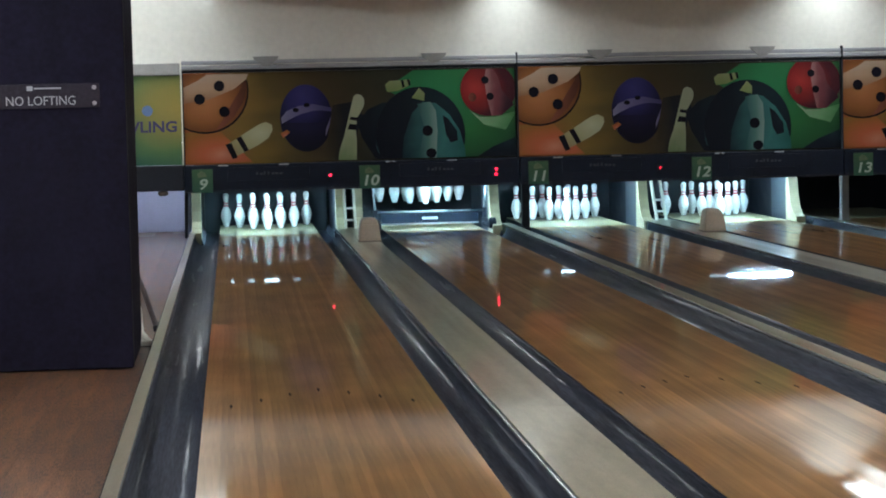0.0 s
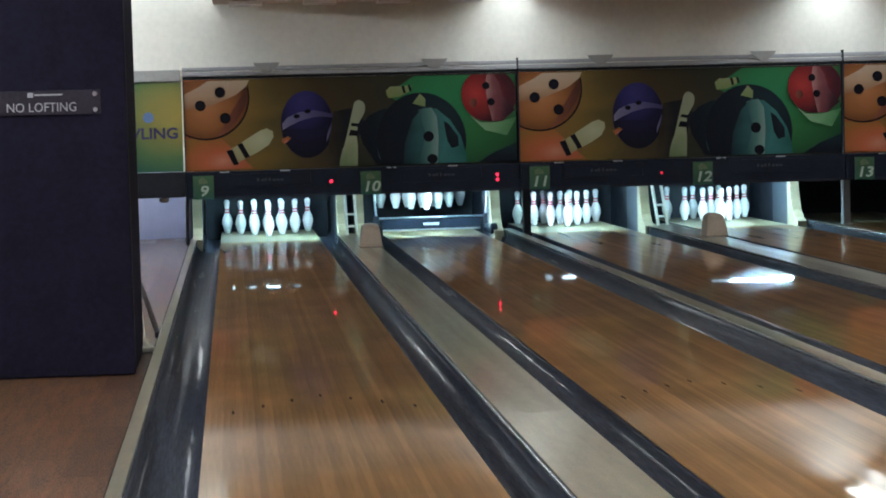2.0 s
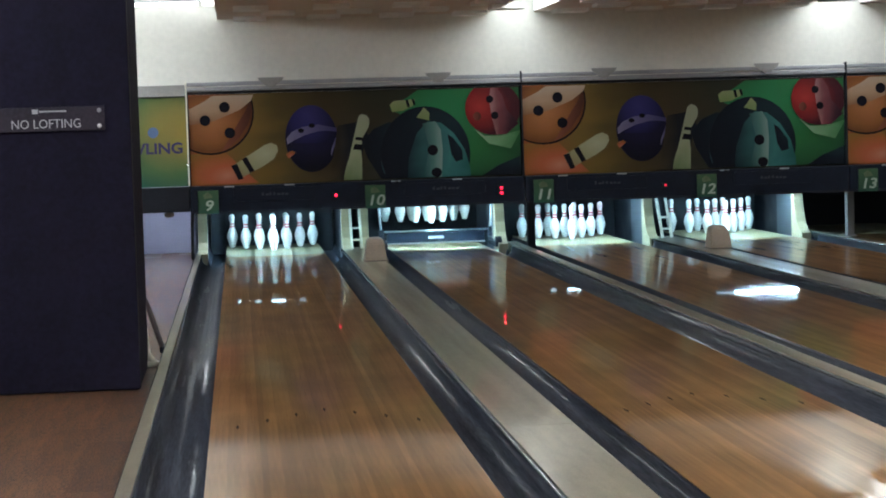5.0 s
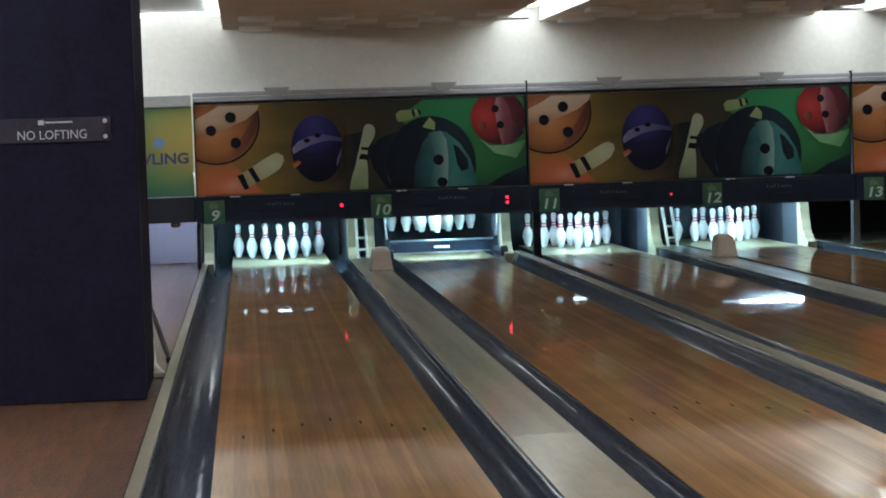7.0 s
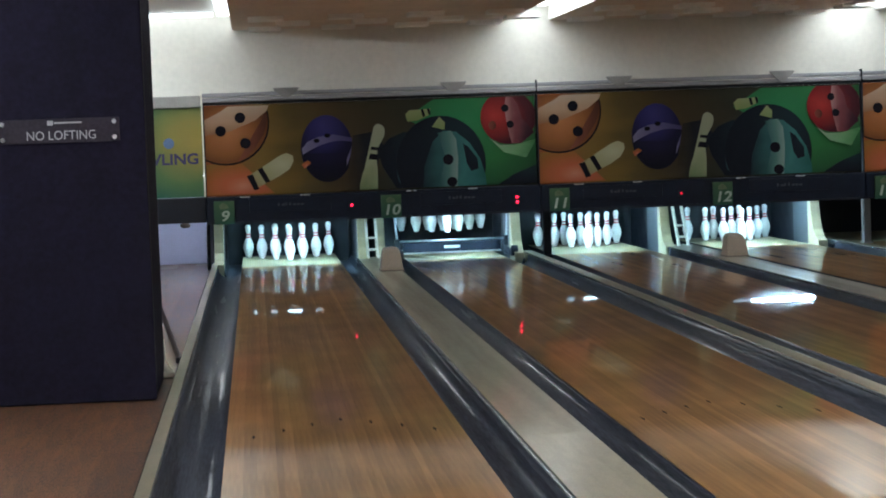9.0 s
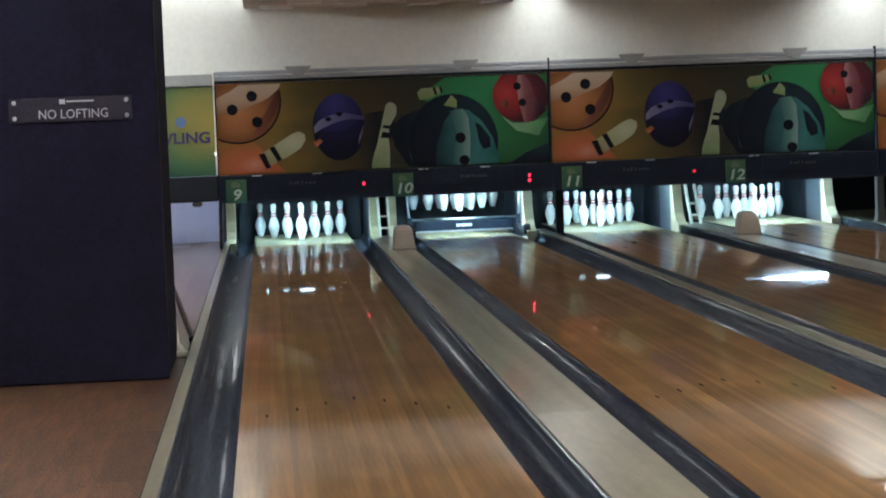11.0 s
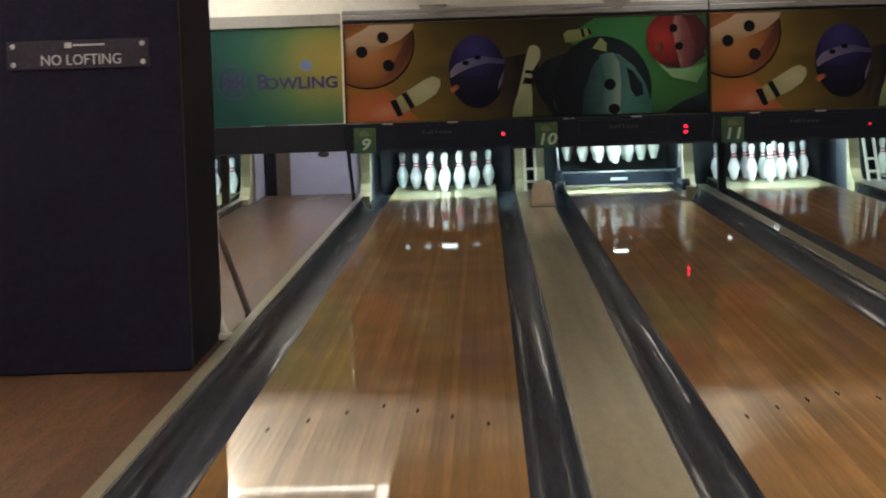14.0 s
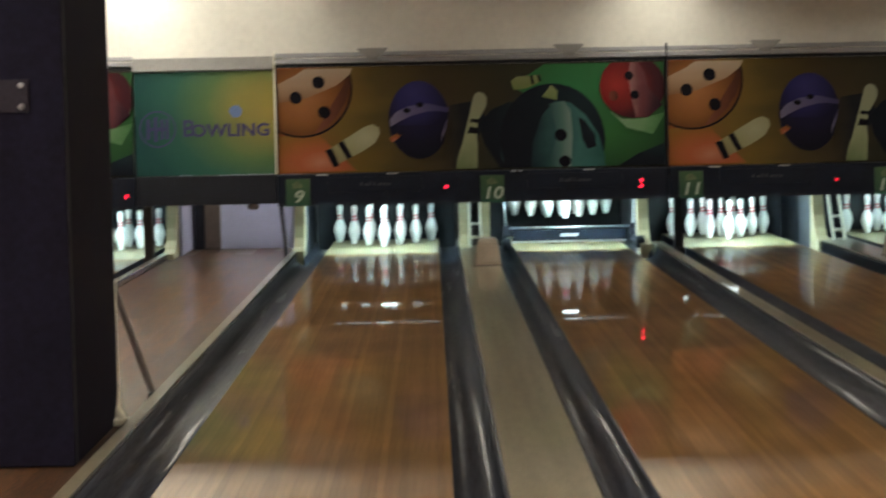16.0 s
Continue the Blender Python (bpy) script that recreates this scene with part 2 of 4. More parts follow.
dented(GUTTER, (10, 0.8, 10), 0.007, (0.06, 0.28))
dented(CAP, (7, 1.0, 7), 0.0004, (0.03, 0.085))
lets_light_in(CAP, (0.4, 0.4, 0.4), (0.08, 0.075, 0.06))
CAP_EDGE = material("capping_edge", (0.07, 0.075, 0.09), 0.22, vary=0.2)
BLACK = material("black_paint", (0.007, 0.008, 0.014), 0.55, vary=0.3, spec=0.3)
PILLAR = material("black_fabric_board", (0.012, 0.010, 0.023), 0.85, vary=0.3, scale=4, bump=0.3, bump_scale=300, spec=0.15)
BEAM = material("beam_dark", (0.005, 0.008, 0.018), 0.5, vary=0.3, spec=0.2)
WALL = material("plaster", (0.72, 0.70, 0.64), 0.8, vary=0.06, scale=2, bump=0.08, bump_scale=120)
CEIL = material("ceiling_board", (0.74, 0.65, 0.57), 0.75, vary=0.10, scale=2, bump=0.1, bump_scale=90)
CEIL_PALE = material("ceiling_tile_pale", (0.90, 0.89, 0.86), 0.7, vary=0.05)
SLAB = material("upper_ceiling", (0.8, 0.79, 0.76), 0.8, vary=0.05)
RAIL = material("aluminium_rail", (0.34, 0.34, 0.36), 0.4, metal=0.4, vary=0.1)
BRACKET = material("bracket_grey", (0.30, 0.29, 0.28), 0.5, vary=0.1)
PALEWOOD = material("pale_kickback_edge", (0.46, 0.39, 0.24), 0.5, vary=0.15, scale=8)
KICK = material("kickback_plate", (0.026, 0.031, 0.048), 0.5, vary=0.3, scale=6)
KICK_GREY = material("kickback_plate_grey", (0.048, 0.055, 0.070), 0.5, vary=0.25, scale=6)
METAL = material("steel", (0.5, 0.52, 0.55), 0.3, metal=0.9, vary=0.15)
STRUT = material("dull_dark_steel", (0.17, 0.145, 0.155), 0.5, metal=0.3, vary=0.2)
WHITEFRAME = material("pale_metal_frame", (0.80, 0.78, 0.68), 0.4, vary=0.1)
PIN = material("pin_white", (0.82, 0.82, 0.80), 0.3, vary=0.04, coat=0.5)
PIN_RED = material("pin_red", (0.55, 0.03, 0.05), 0.35, vary=0.1)
HOOD = material("tan_hood", (0.30, 0.235, 0.18), 0.5, vary=0.12)
LAVENDER = material("lavender_wall", (0.45, 0.47, 0.62), 0.7, vary=0.05)
BROWN = material("brown_post", (0.10, 0.075, 0.06), 0.6, vary=0.2)
CARPET = material("dark_wall", (0.10, 0.09, 0.09), 0.8, vary=0.15)
APPROACH = material("approach_wood", (0.32, 0.19, 0.10), 0.3, vary=0.2, scale=1.5, stretch=(14, 0.5, 1), coat=0.8, coat_rough=0.1)
ARROW = material("lane_marker", (0.028, 0.020, 0.016), 0.7, vary=0.1, spec=0.05)
TUBE = material("lit_tube", (0.62, 0.93, 1.0), 0.4, vary=0, emit=PIN_LIGHT)
# Glow of small pieces added to be mirrored in the lanes.
GLOW_DIM = material("glow_dim", (0.75, 0.95, 1.0), 0.4, vary=0, emit=2.2)
GLOW_BRIGHT = material("glow_bright", (0.75, 0.95, 1.0), 0.4, vary=0, emit=9)
TUBE_OPEN = material("lit_tube_open", (0.60, 0.86, 1.0), 0.4, vary=0, emit=120)
WELL = material("lit_diffuser", (1.0, 0.97, 0.87), 0.5, vary=0, emit=WELL_POWER * 0.2)
WELL_C = material("lit_diffuser_bright", (1.0, 0.97, 0.87), 0.5, vary=0, emit=WELL_POWER * 0.42)
WELL_R = material("lit_diffuser_right", (1.0, 0.97, 0.87), 0.5, vary=0, emit=WELL_POWER * 0.54)
# Far rows dimmed and near rows boosted to make the near lanes brighter.
WELL_FAR = material("lit_diffuser_dimmed", (1.0, 0.96, 0.84), 0.5, vary=0, emit=WELL_POWER * 0.16)
WELL_NEAR = material("lit_diffuser_boosted", (1.0, 0.95, 0.80), 0.5, vary=0, emit=WELL_POWER * 0.9)
WELL_WIDE = material("lit_diffuser_strong", (1.0, 0.97, 0.87), 0.5, vary=0, emit=WELL_POWER * 1.3)
TUBE_PASSAGE = material("lit_passage_tube", (1.0, 0.97, 0.93), 0.4, vary=0, emit=38)
LED = material("red_led", (1.0, 0.01, 0.04), 0.4, vary=0, emit=6)
LED_DIM = material("red_led_dim", (1.0, 0.01, 0.04), 0.4, vary=0, emit=1.2)
SIGN_GREEN = gradient("number_plate_green", [(0.0, (0.03, 0.075, 0.05)), (1.0, (0.06, 0.11, 0.055))], "z")
SIGN_YELLOW = material("emblem_print", (0.085, 0.115, 0.05), 0.5, vary=0.3, scale=20)
SIGN_TEXT = material("number_print", (0.34, 0.39, 0.32), 0.5, vary=0.05)
PLATE = material("smoked_sign_plate", (0.030, 0.023, 0.034), 0.55, vary=0.3, spec=0.2)
SIGN_WHITE = material("sign_print_white", (0.42, 0.40, 0.43), 0.5, vary=0.05)
SCREW = material("sign_screw", (0.45, 0.43, 0.45), 0.35, metal=0.6)
BAR_GREY = material("grey_print", (0.022, 0.026, 0.034), 0.5, vary=0.1)

# ---- the plan ----
PITCH = 3.338                       # one pair of lanes
LANE_X = {8: -2.73, 9: 0.0, 10: 1.755, 11: 3.335, 12: 5.09, 13: 6.67}
HALF = 0.527
DECK_Y, MASK_Y, BACK_Y = 17.3, 16.0, 20.2
NEAR_Y = 0.0
CAP_Z = 0.035


# the masks and what hangs on them were drawn in a unit of their own: K metres each
K = 0.9635


def on_mask(ob):
    """Takes a thing from the masks' own drawing to its place and size."""
    ob.location = (K * ob.location.x - 0.0134, ob.location.y, K * ob.location.z + 0.0477)
    ob.scale = (K, K, K)
    return ob


# ---- floor, walls, ceiling ----
def structure(name, bm, mat, label, category="structure"):
    return tagged(solid(name, bm, mat), label, category, kind="structure")


X0, X1, Y0 = -8.0, 12.0, -9.0
SLAB_Z = 2.63
structure("floor", boxed(X0, X1, Y0, BACK_Y + 1.5, -0.30, -0.14), CARPET, "dark concrete subfloor under the bowling lanes", "floor")
approach = structure("approach_floor", boxed(-0.90, X1, Y0, NEAR_Y - 0.004, -0.14, 0.0), APPROACH, "polished light wood approach floor before the lanes", "floor")
structure("walkway_base", boxed(-1.965, -0.86, Y0, 18.7, -0.14, -0.03), BROWN, "dark base under the walkway between the lanes", "floor")
walkway = structure("walkway", boxed(-1.965, -0.86, Y0, 18.7, -0.03, -0.016), BROWN, "brown laminate walkway between two lane pairs", "floor")
structure("wall_left", boxed(X0 - 0.2, X0, Y0, BACK_Y + 1.5, -0.3, 3.3), CARPET, "dark side wall of the bowling hall", "wall")
structure("wall_right", boxed(X1, X1 + 0.2, Y0, BACK_Y + 1.5, -0.3, 3.3), CARPET, "dark side wall of the bowling hall", "wall")
structure("wall_front", boxed(X0, X1, Y0 - 0.2, Y0, -0.3, 3.3), CARPET, "dark wall behind the approach", "wall")
structure("wall_back", boxed(X0, X1, BACK_Y + 1.3, BACK_Y + 1.5, -0.3, 3.3), CARPET, "dark wall behind the pin machines", "wall")
structure("wall_bulkhead", boxed(X0, X1, MASK_Y + 0.10, MASK_Y + 0.22, 1.70, 3.25), WALL, "pale grey plaster bulkhead wall over the pin masks", "wall")
structure("ceiling_slab", boxed(X0, X1, Y0, BACK_Y + 1.5, SLAB_Z, 3.2), SLAB, "white upper ceiling above the light wells", "ceiling")

CEIL_Z = 2.437
WELLS = [(-2.25, -0.51), (2.20, 2.665), (5.43, 6.03), (9.0, 9.5)]
edges = [X0] + [v for w in WELLS for v in w] + [X1]
for i in range(0, len(edges), 2):
    a, b = edges[i], edges[i + 1]
    bm = boxed(a, b, Y0, MASK_Y + 0.096, CEIL_Z, SLAB_Z - 0.002)
    structure("ceiling_raft", bm, CEIL, "brownish grey suspended ceiling raft with pale tiles", "ceiling")
for a, b in WELLS:
    for x0, x1 in ((a, a + 0.012), (b - 0.012, b)):
        structure("well_side", boxed(x0 + 0.001, x1 - 0.001, Y0 + 0.01, MASK_Y + 0.09, CEIL_Z + 0.004, SLAB_Z - 0.003), SLAB, "white upstand board at a light well's side", "ceiling")
# pale tiles that hang a little under the rafts, in staggered rows
for a, b in ((-0.51, 2.20), (2.665, 5.43)):
    bm = bmesh.new()
    for row in range(3):
        y = 15.55 - row * 0.85
        n = 4
        for k in range(n):
            x = a + 0.25 + k * (b - a - 0.5) / (n - 1) * 0.98 + (0.16 if row % 2 else -0.10)
            box(bm, x, x + 0.32, y, y + 0.34, CEIL_Z - 0.036, CEIL_Z - 0.001)
    structure("ceiling_tiles", bm, CEIL_PALE, "pale square tiles set in a suspended ceiling", "ceiling")


def ceiling_light(x, y, length, mat, half=0.06):
    """A flat batten under the slab of a well, on two short brackets."""
    e = empty("ceiling_light", x, y, SLAB_Z)
    part("spine", boxed(-half * 0.6, half * 0.6, -length / 2, length / 2, -0.018, -0.006, 0.003), RAIL, e)
    part("diffuser", boxed(-half, half, -length / 2, length / 2, -0.056, -0.019, 0.010), mat, e, "glowing white diffuser")
    for dy in (-length * 0.35, length * 0.35):
        part("bracket", boxed(-0.02, 0.02, dy - 0.01, dy + 0.01, -0.0055, 0.0), RAIL, e)
    return tagged(e, "long white batten light mounted in a ceiling well", "ceiling light", "lights in the ceiling wells")


for x, mat, far, near, half in ((-2.10, WELL_WIDE, WELL_WIDE, WELL_WIDE, 0.11), (-0.60, WELL, WELL, WELL, 0.06), (2.435, WELL_C, WELL_FAR, WELL_NEAR, 0.18),
                                (5.73, WELL_R, WELL_FAR, WELL_NEAR, 0.18), (9.25, WELL_R, WELL_FAR, WELL_NEAR, 0.18)):
    for y in (14.4, 10.8, 7.2, 3.6, 0.0, -3.6, -7.0):
        ceiling_light(x, y + (0.12 if x < 0 else 0.0), 3.0, mat if y > 12 else far if y > 5 else near, half)
end_light = ceiling_light(-1.35, 15.98, 1.3, WELL, 0.04)
end_light.rotation_euler.z = radians(90)


# ---- bowling pins ----
PIN_PROFILE = [(0.0258, 0.0), (0.029, 0.008), (0.0359, 0.03), (0.047, 0.0667), (0.0555, 0.095), (0.0605, 0.1143), (0.0592, 0.14),
               (0.0540, 0.165), (0.0458, 0.19), (0.0330, 0.2159), (0.0268, 0.235), (0.0236, 0.2540), (0.0232, 0.27), (0.0243, 0.285),
               (0.0272, 0.31), (0.0310, 0.335), (0.0323, 0.343), (0.0305, 0.36), (0.0240, 0.373), (0.0120, 0.3805)]


def pin_radius(z):
    for (r0, z0), (r1, z1) in zip(PIN_PROFILE, PIN_PROFILE[1:]):
        if z0 <= z <= z1:
            return r0 + (r1 - r0) * (z - z0) / (z1 - z0)
    return 0.02


def bowling_pin(x, y, z):
    e = empty("bowling_pin", x, y, z)
    body = part("body", lathe(bmesh.new(), PIN_PROFILE, 20), PIN, e, smooth=True)
    for z0, z1 in ((0.232, 0.246), (0.262, 0.276)):
        bm = bmesh.new()
        lathe(bm, [(pin_radius(z0) + 0.0012, z0), (pin_radius((z0 + z1) / 2) + 0.0014, (z0 + z1) / 2), (pin_radius(z1) + 0.0012, z1)], 20)
        part("stripe", bm, PIN_RED, body, "red neck stripe", smooth=True)
    return tagged(e, "white bowling pin with red neck stripes on the pin deck", "bowling pin")


SPOTS = [((i - r / 2) * 0.3048, 18.29 + r * 0.264) for r in range(4) for i in range(r + 1)]
pin_model = None
for n in (8, 9, 11, 12):
    for dx, y in SPOTS:
        if pin_model is None:
            pin_model = bowling_pin(LANE_X[n] + dx, y, 0.002)
            p = pin_model
        else:
            p = copy_thing(pin_model, pose(LANE_X[n] + dx, y, 0.002))
        tagged(p, group="pins of lane %d" % n)


# ---- pin machines: decks, kickbacks, curtains, lights ----
def pin_deck(n):
    c = LANE_X[n]
    e = empty("pin_deck", c, DECK_Y, 0)
    part("deck_board", boxed(-HALF, HALF, 0.004, 2.3, -0.06, 0.0), DECK, e)
    part("tail_plank", boxed(-HALF, HALF, 2.304, 2.42, -0.07, -0.012, 0.01), BLACK, e)
    for s in (-1, 1):
        pts = [(s * HALF * 1.002, -0.005), (s * (HALF + 0.02), -0.09), (s * (HALF + 0.16), -0.09), (s * (HALF + 0.185), -0.02), (s * (HALF + 0.19), -0.12), (s * HALF * 1.002, -0.12)]
        part("flat_gutter", profile_y(pts, -0.15, 2.4), GUTTER, e)
    return tagged(e, "pale maple pin deck lit from above", "pin deck", "pin decks", "structure")


def kickback(x, y0, pale=True, grey=False, wide=0.10, top=0.60):
    """A side plate of the pin pit; its front edge is pale wood that sweeps forward at the foot."""
    e = empty("kickback", x, y0, 0)
    part("plate", boxed(-wide / 2 + 0.008, wide / 2 - 0.008, 0.28, 0.94, -0.12, top, 0.004), KICK_GREY if grey else KICK, e)
    part("rear_plate", boxed(-wide / 2 + 0.012, wide / 2 - 0.012, 0.943, 2.0, -0.12, top, 0.004), BLACK, e, "black rear plate")
    curve = [(0.20, top), (0.16, 0.42), (0.11, 0.26), (0.05, 0.15), (-0.04, 0.075), (-0.16, 0.038)]
    pts = [(0.275, top)] + curve + [(-0.16, -0.12), (0.275, -0.12)]
    part("front_edge", profile_x(pts, -wide / 2, wide / 2), PALEWOOD if pale else BLACK, e, "pale wooden front edge" if pale else "black front edge")
    return tagged(e, "pin pit side plate with a pale wooden front edge" if pale else "black pin pit side plate with a black front edge", "kickback", "side plates of the pin pits")


for n in (8, 9, 10, 11, 12, 13):
    pin_deck(n)
for x, pale, grey in ((-1.955, True, False), (-0.765, True, False), (0.768, True, False), (0.955, True, False), (2.43, True, True),
                      (4.065, True, True), (5.74, True, True)):
    kickback(x, 17.42, pale, grey)
for x, mat in ((2.70, BLACK), (6.16, BRACKET), (-2.10, BROWN)):
    e = empty("pit_post", x, 17.0, 0)
    part("front_post", boxed(-0.04, 0.04, 0.0, 0.10, -0.12, 0.60, 0.012), mat, e, "upright front post")
    part("foot", boxed(-0.055, 0.055, -0.02, 0.12, -0.12, 0.02, 0.01), mat, e)
    tagged(e, "upright dark post at the pin pit's side", "post", "posts beside the pin pits")


def pit(n):
    c = LANE_X[n]
    e = empty("pit_curtain", c, 19.42, 0)
    part("cushion", boxed(-0.70, 0.70, 0, 0.05, -0.12, 1.3), BLACK, e)
    part("valance", boxed(-0.70, 0.70, -0.09, -0.06, 0.52, 1.3), BLACK, e)
    tagged(e, "black pit curtain behind the pins", "pit curtain", "pit curtains")


for n in (8, 9, 10, 11, 12, 13):
    pit(n)


def pin_light(n, half, glare):
    """Lamp over a pin deck behind the mask; it lies on the kickbacks."""
    e = empty("pin_deck_light", LANE_X[n], 17.55, 0.60)
    part("crossbar", boxed(-0.80, 0.80, 0.24, 0.30, 0.001, 0.05, 0.004), BEAM, e)
    part("housing", boxed(-0.62, 0.62, -0.02, 0.26, 0.052, 0.075, 0.004), BEAM, e)
    # Unseen plate added to keep the lamp window out of the lane's reflection.
    part("shield", boxed(-0.62, 0.62, -0.03, -0.021, -0.045, 0.075), BEAM, e)
    if glare:
        # Dim end and taper are added so the mirrored glare thins out leftwards.
        part("front_tube_end", tube(bmesh.new(), [(-0.30, -0.045, 0.0), (-0.11, -0.045, 0.0)], 0.004), GLOW_DIM, e, "added dim end that thins out the mirrored glare")
        bm = bmesh.new()
        lathe(bm, [(0.003, -0.10), (0.007, 0.06), (0.013, 0.22), (0.017, 0.40), (0.017, 0.59), (0.012, 0.60)], 12)
        bm.transform(Matrix.Translation((0, -0.048, 0)) @ Matrix.Rotation(radians(90), 4, "Y"))
        part("front_tube", bm, TUBE_OPEN, e, "bare bright lamp tube", smooth=True)
    else:
        # Glowing patches added to give the bright marks that the lanes reflect.
        if n == 10:
            part("mirror_glow", boxed(-0.08, 0.06, -0.036, -0.031, -0.014, 0.002), GLOW_BRIGHT, e, "added bright glowing strip for the lane to mirror")
        else:
            part("table_top", boxed(-0.80, 0.80, 0.93, 1.60, 0.001, 0.03, 0.004), BLACK, e, "black pin table")
            part("table_apron", boxed(-0.64, 0.64, 0.93, 0.95, -0.05, 0.0), BLACK, e, "black apron of the pin table")
            for x0, x1, z0, z1, mat in ((-0.23, -0.16, -0.028, -0.016, GLOW_DIM), (-0.04, 0.11, -0.029, -0.015, GLOW_BRIGHT), (0.27, 0.34, -0.026, -0.018, GLOW_DIM), (-0.42, -0.39, -0.038, -0.010, GLOW_DIM)):
                part("mirror_glow", boxed(x0, x1, 0.922, 0.9298, z0, z1), mat, e, "small added glowing patch for the lane to mirror")
        for x0, x1, z, h in ((-0.45, -0.40, 0.058, 0.008), (-0.36, -0.12, 0.060, 0.003), (-0.07, 0.09, 0.056, 0.009), (0.12, 0.52, 0.060, 0.003)):
            part("mirror_glow", boxed(x0, x1, -0.036, -0.031, z, z + h), GLOW_DIM, e, "added thin glowing line for the lane to mirror")
    part("lamp_window", boxed(-half, half, 0.0, 0.06, 0.0, 0.05, 0.006), TUBE, e, "bright lit lamp window")
    tagged(e, "lit lamp over the pin deck behind the mask", "lamp", "lamps over the pin decks")


for n in (8, 9, 10, 11):
    pin_light(n, 0.26, False)
pin_light(12, 0.26, True)


# ---- lanes, gutters, capping ----
def gutter_points(x_in, x_out):
    """Half-round channel from the lane's edge to the capping."""
    pts = []
    w = x_out - x_in
    for k in range(13):
        a = math.pi * k / 12
        pts.append((x_in + w * (0.5 - 0.5 * math.cos(a)), 0.012 - 0.10 * math.sin(a) ** 0.8 if 0 < k < 12 else (-0.004 if k == 0 else 0.02)))
    return pts + [(x_out, -0.125), (x_in, -0.125)]


def gutter(x_in, x_out, y0=NEAR_Y, y1=DECK_Y - 0.16):
    ob = solid("gutter", profile_y(gutter_points(x_in, x_out), y0, y1), GUTTER)
    for f in ob.data.polygons:
        f.use_smooth = abs(f.normal.y) < 0.5
    return tagged(ob, "dark grey plastic gutter channel beside a lane", "gutter", "gutters", "structure")


def capping(x0, x1, y0, y1):
    e = empty("capping", (x0 + x1) / 2, 0, 0)
    w = (x1 - x0) / 2
    r = 0.018 if w > 0.1 else 0.010
    pts = [(-w, -0.13)]
    for k in range(6):
        a = math.pi / 2 * k / 5
        pts.append((-w + r - r * math.cos(a), CAP_Z - r + r * math.sin(a)))
    top0 = pts[-1]
    for k in range(6):
        a = math.pi / 2 * (1 - k / 5)
        pts.append((w - r + r * math.cos(a), CAP_Z - r + r * math.sin(a)))
    pts.append((w, -0.13))
    part("core", profile_y(pts, y0, y1), CAP_EDGE, e, "dark rounded edge")
    # the top in lengths that butt end to end
    y = y0 + 0.01
    while y < y1 - 0.05:
        ye = min(y + 3.66, y1 - 0.002)
        part("cover", boxed(-w + r * 0.8, w - r * 0.8, y, ye - 0.003, CAP_Z + 0.0005, CAP_Z + 0.005, 0.0015), CAP, e)
        y = ye
    return tagged(e, "grey laminate capping strip between two gutters", "capping", "capping strips", "structure")


CAPS = [(-0.845, -0.775), (0.70, 1.03), (2.505, 2.615), (4.035, 4.365), (5.84, 5.95)]
for a, b in CAPS:
    capping(a, b, NEAR_Y, DECK_Y + 0.3)
capping(-2.04, -1.97, NEAR_Y, DECK_Y + 0.3)
for x_in, x_out in ((-HALF, -0.775), (HALF, 0.70), (LANE_X[10] - HALF, 1.03), (LANE_X[10] + HALF, 2.505), (LANE_X[11] - HALF, 2.615), (LANE_X[11] + HALF, 4.035),
                    (LANE_X[12] - HALF, 4.365), (LANE_X[12] + HALF, 5.84), (LANE_X[13] - HALF, 5.95), (LANE_X[8] + HALF, -2.04)):
    gutter(x_in, x_out)


# ---- the masks over the pins ----
def flat(points, y):
    """A thin printed shape in the x, z plane."""
    bm = bmesh.new()
    bm.faces.new([bm.verts.new((x, y, z)) for x, z in points])
    bmesh.ops.triangulate(bm, faces=bm.faces)
    r = bmesh.ops.extrude_face_region(bm, geom=bm.faces[:])
    for v in r["geom"]:
        if isinstance(v, bmesh.types.BMVert):
            v.co.y += 0.0012
    return bm


def A(px, py):
    """Place on the printed panel from the artwork's own grid."""
    return ((px - 18) * 0.002275, 1.70 - ((py - 35) + (px - 18) * 0.0115) * 0.00228)


def clip_art(points, x_max=3.43, z0=0.785, z1=1.695):
    """Cuts a convex or nearly convex outline to the panel."""
    def cut(pts, inside, cross):
        out = []
        for p, q in zip(pts, pts[1:] + pts[:1]):
            if inside(p):
                out.append(p)
            if inside(p) != inside(q):
                out.append(cross(p, q))
        return out

    def at(axis, v):
        return lambda p, q: tuple(p[i] + (q[i] - p[i]) * (v - p[axis]) / (q[axis] - p[axis]) for i in (0, 1))
    for axis, v, sign in ((0, 0.0, 1), (0, x_max, -1), (1, z0, 1), (1, z1, -1)):
        points = cut(points, lambda p, axis=axis, v=v, sign=sign: (p[axis] - v) * sign >= 0, at(axis, v))
        if not points:
            break
    return points


def oval(px, py, rx, ry, turn=0, n=36, a0=0, a1=360):
    pts = []
    t = radians(turn)
    m = n if a1 - a0 >= 360 else n + 1
    for k in range(m):
        a = radians(a0 + (a1 - a0) * k / n)
        u, v = rx * math.cos(a), ry * math.sin(a)
        pts.append(A(px + u * math.cos(t) - v * math.sin(t), py + u * math.sin(t) + v * math.cos(t)))
    return pts


def poly(*pts):
    return [A(*p) for p in pts]


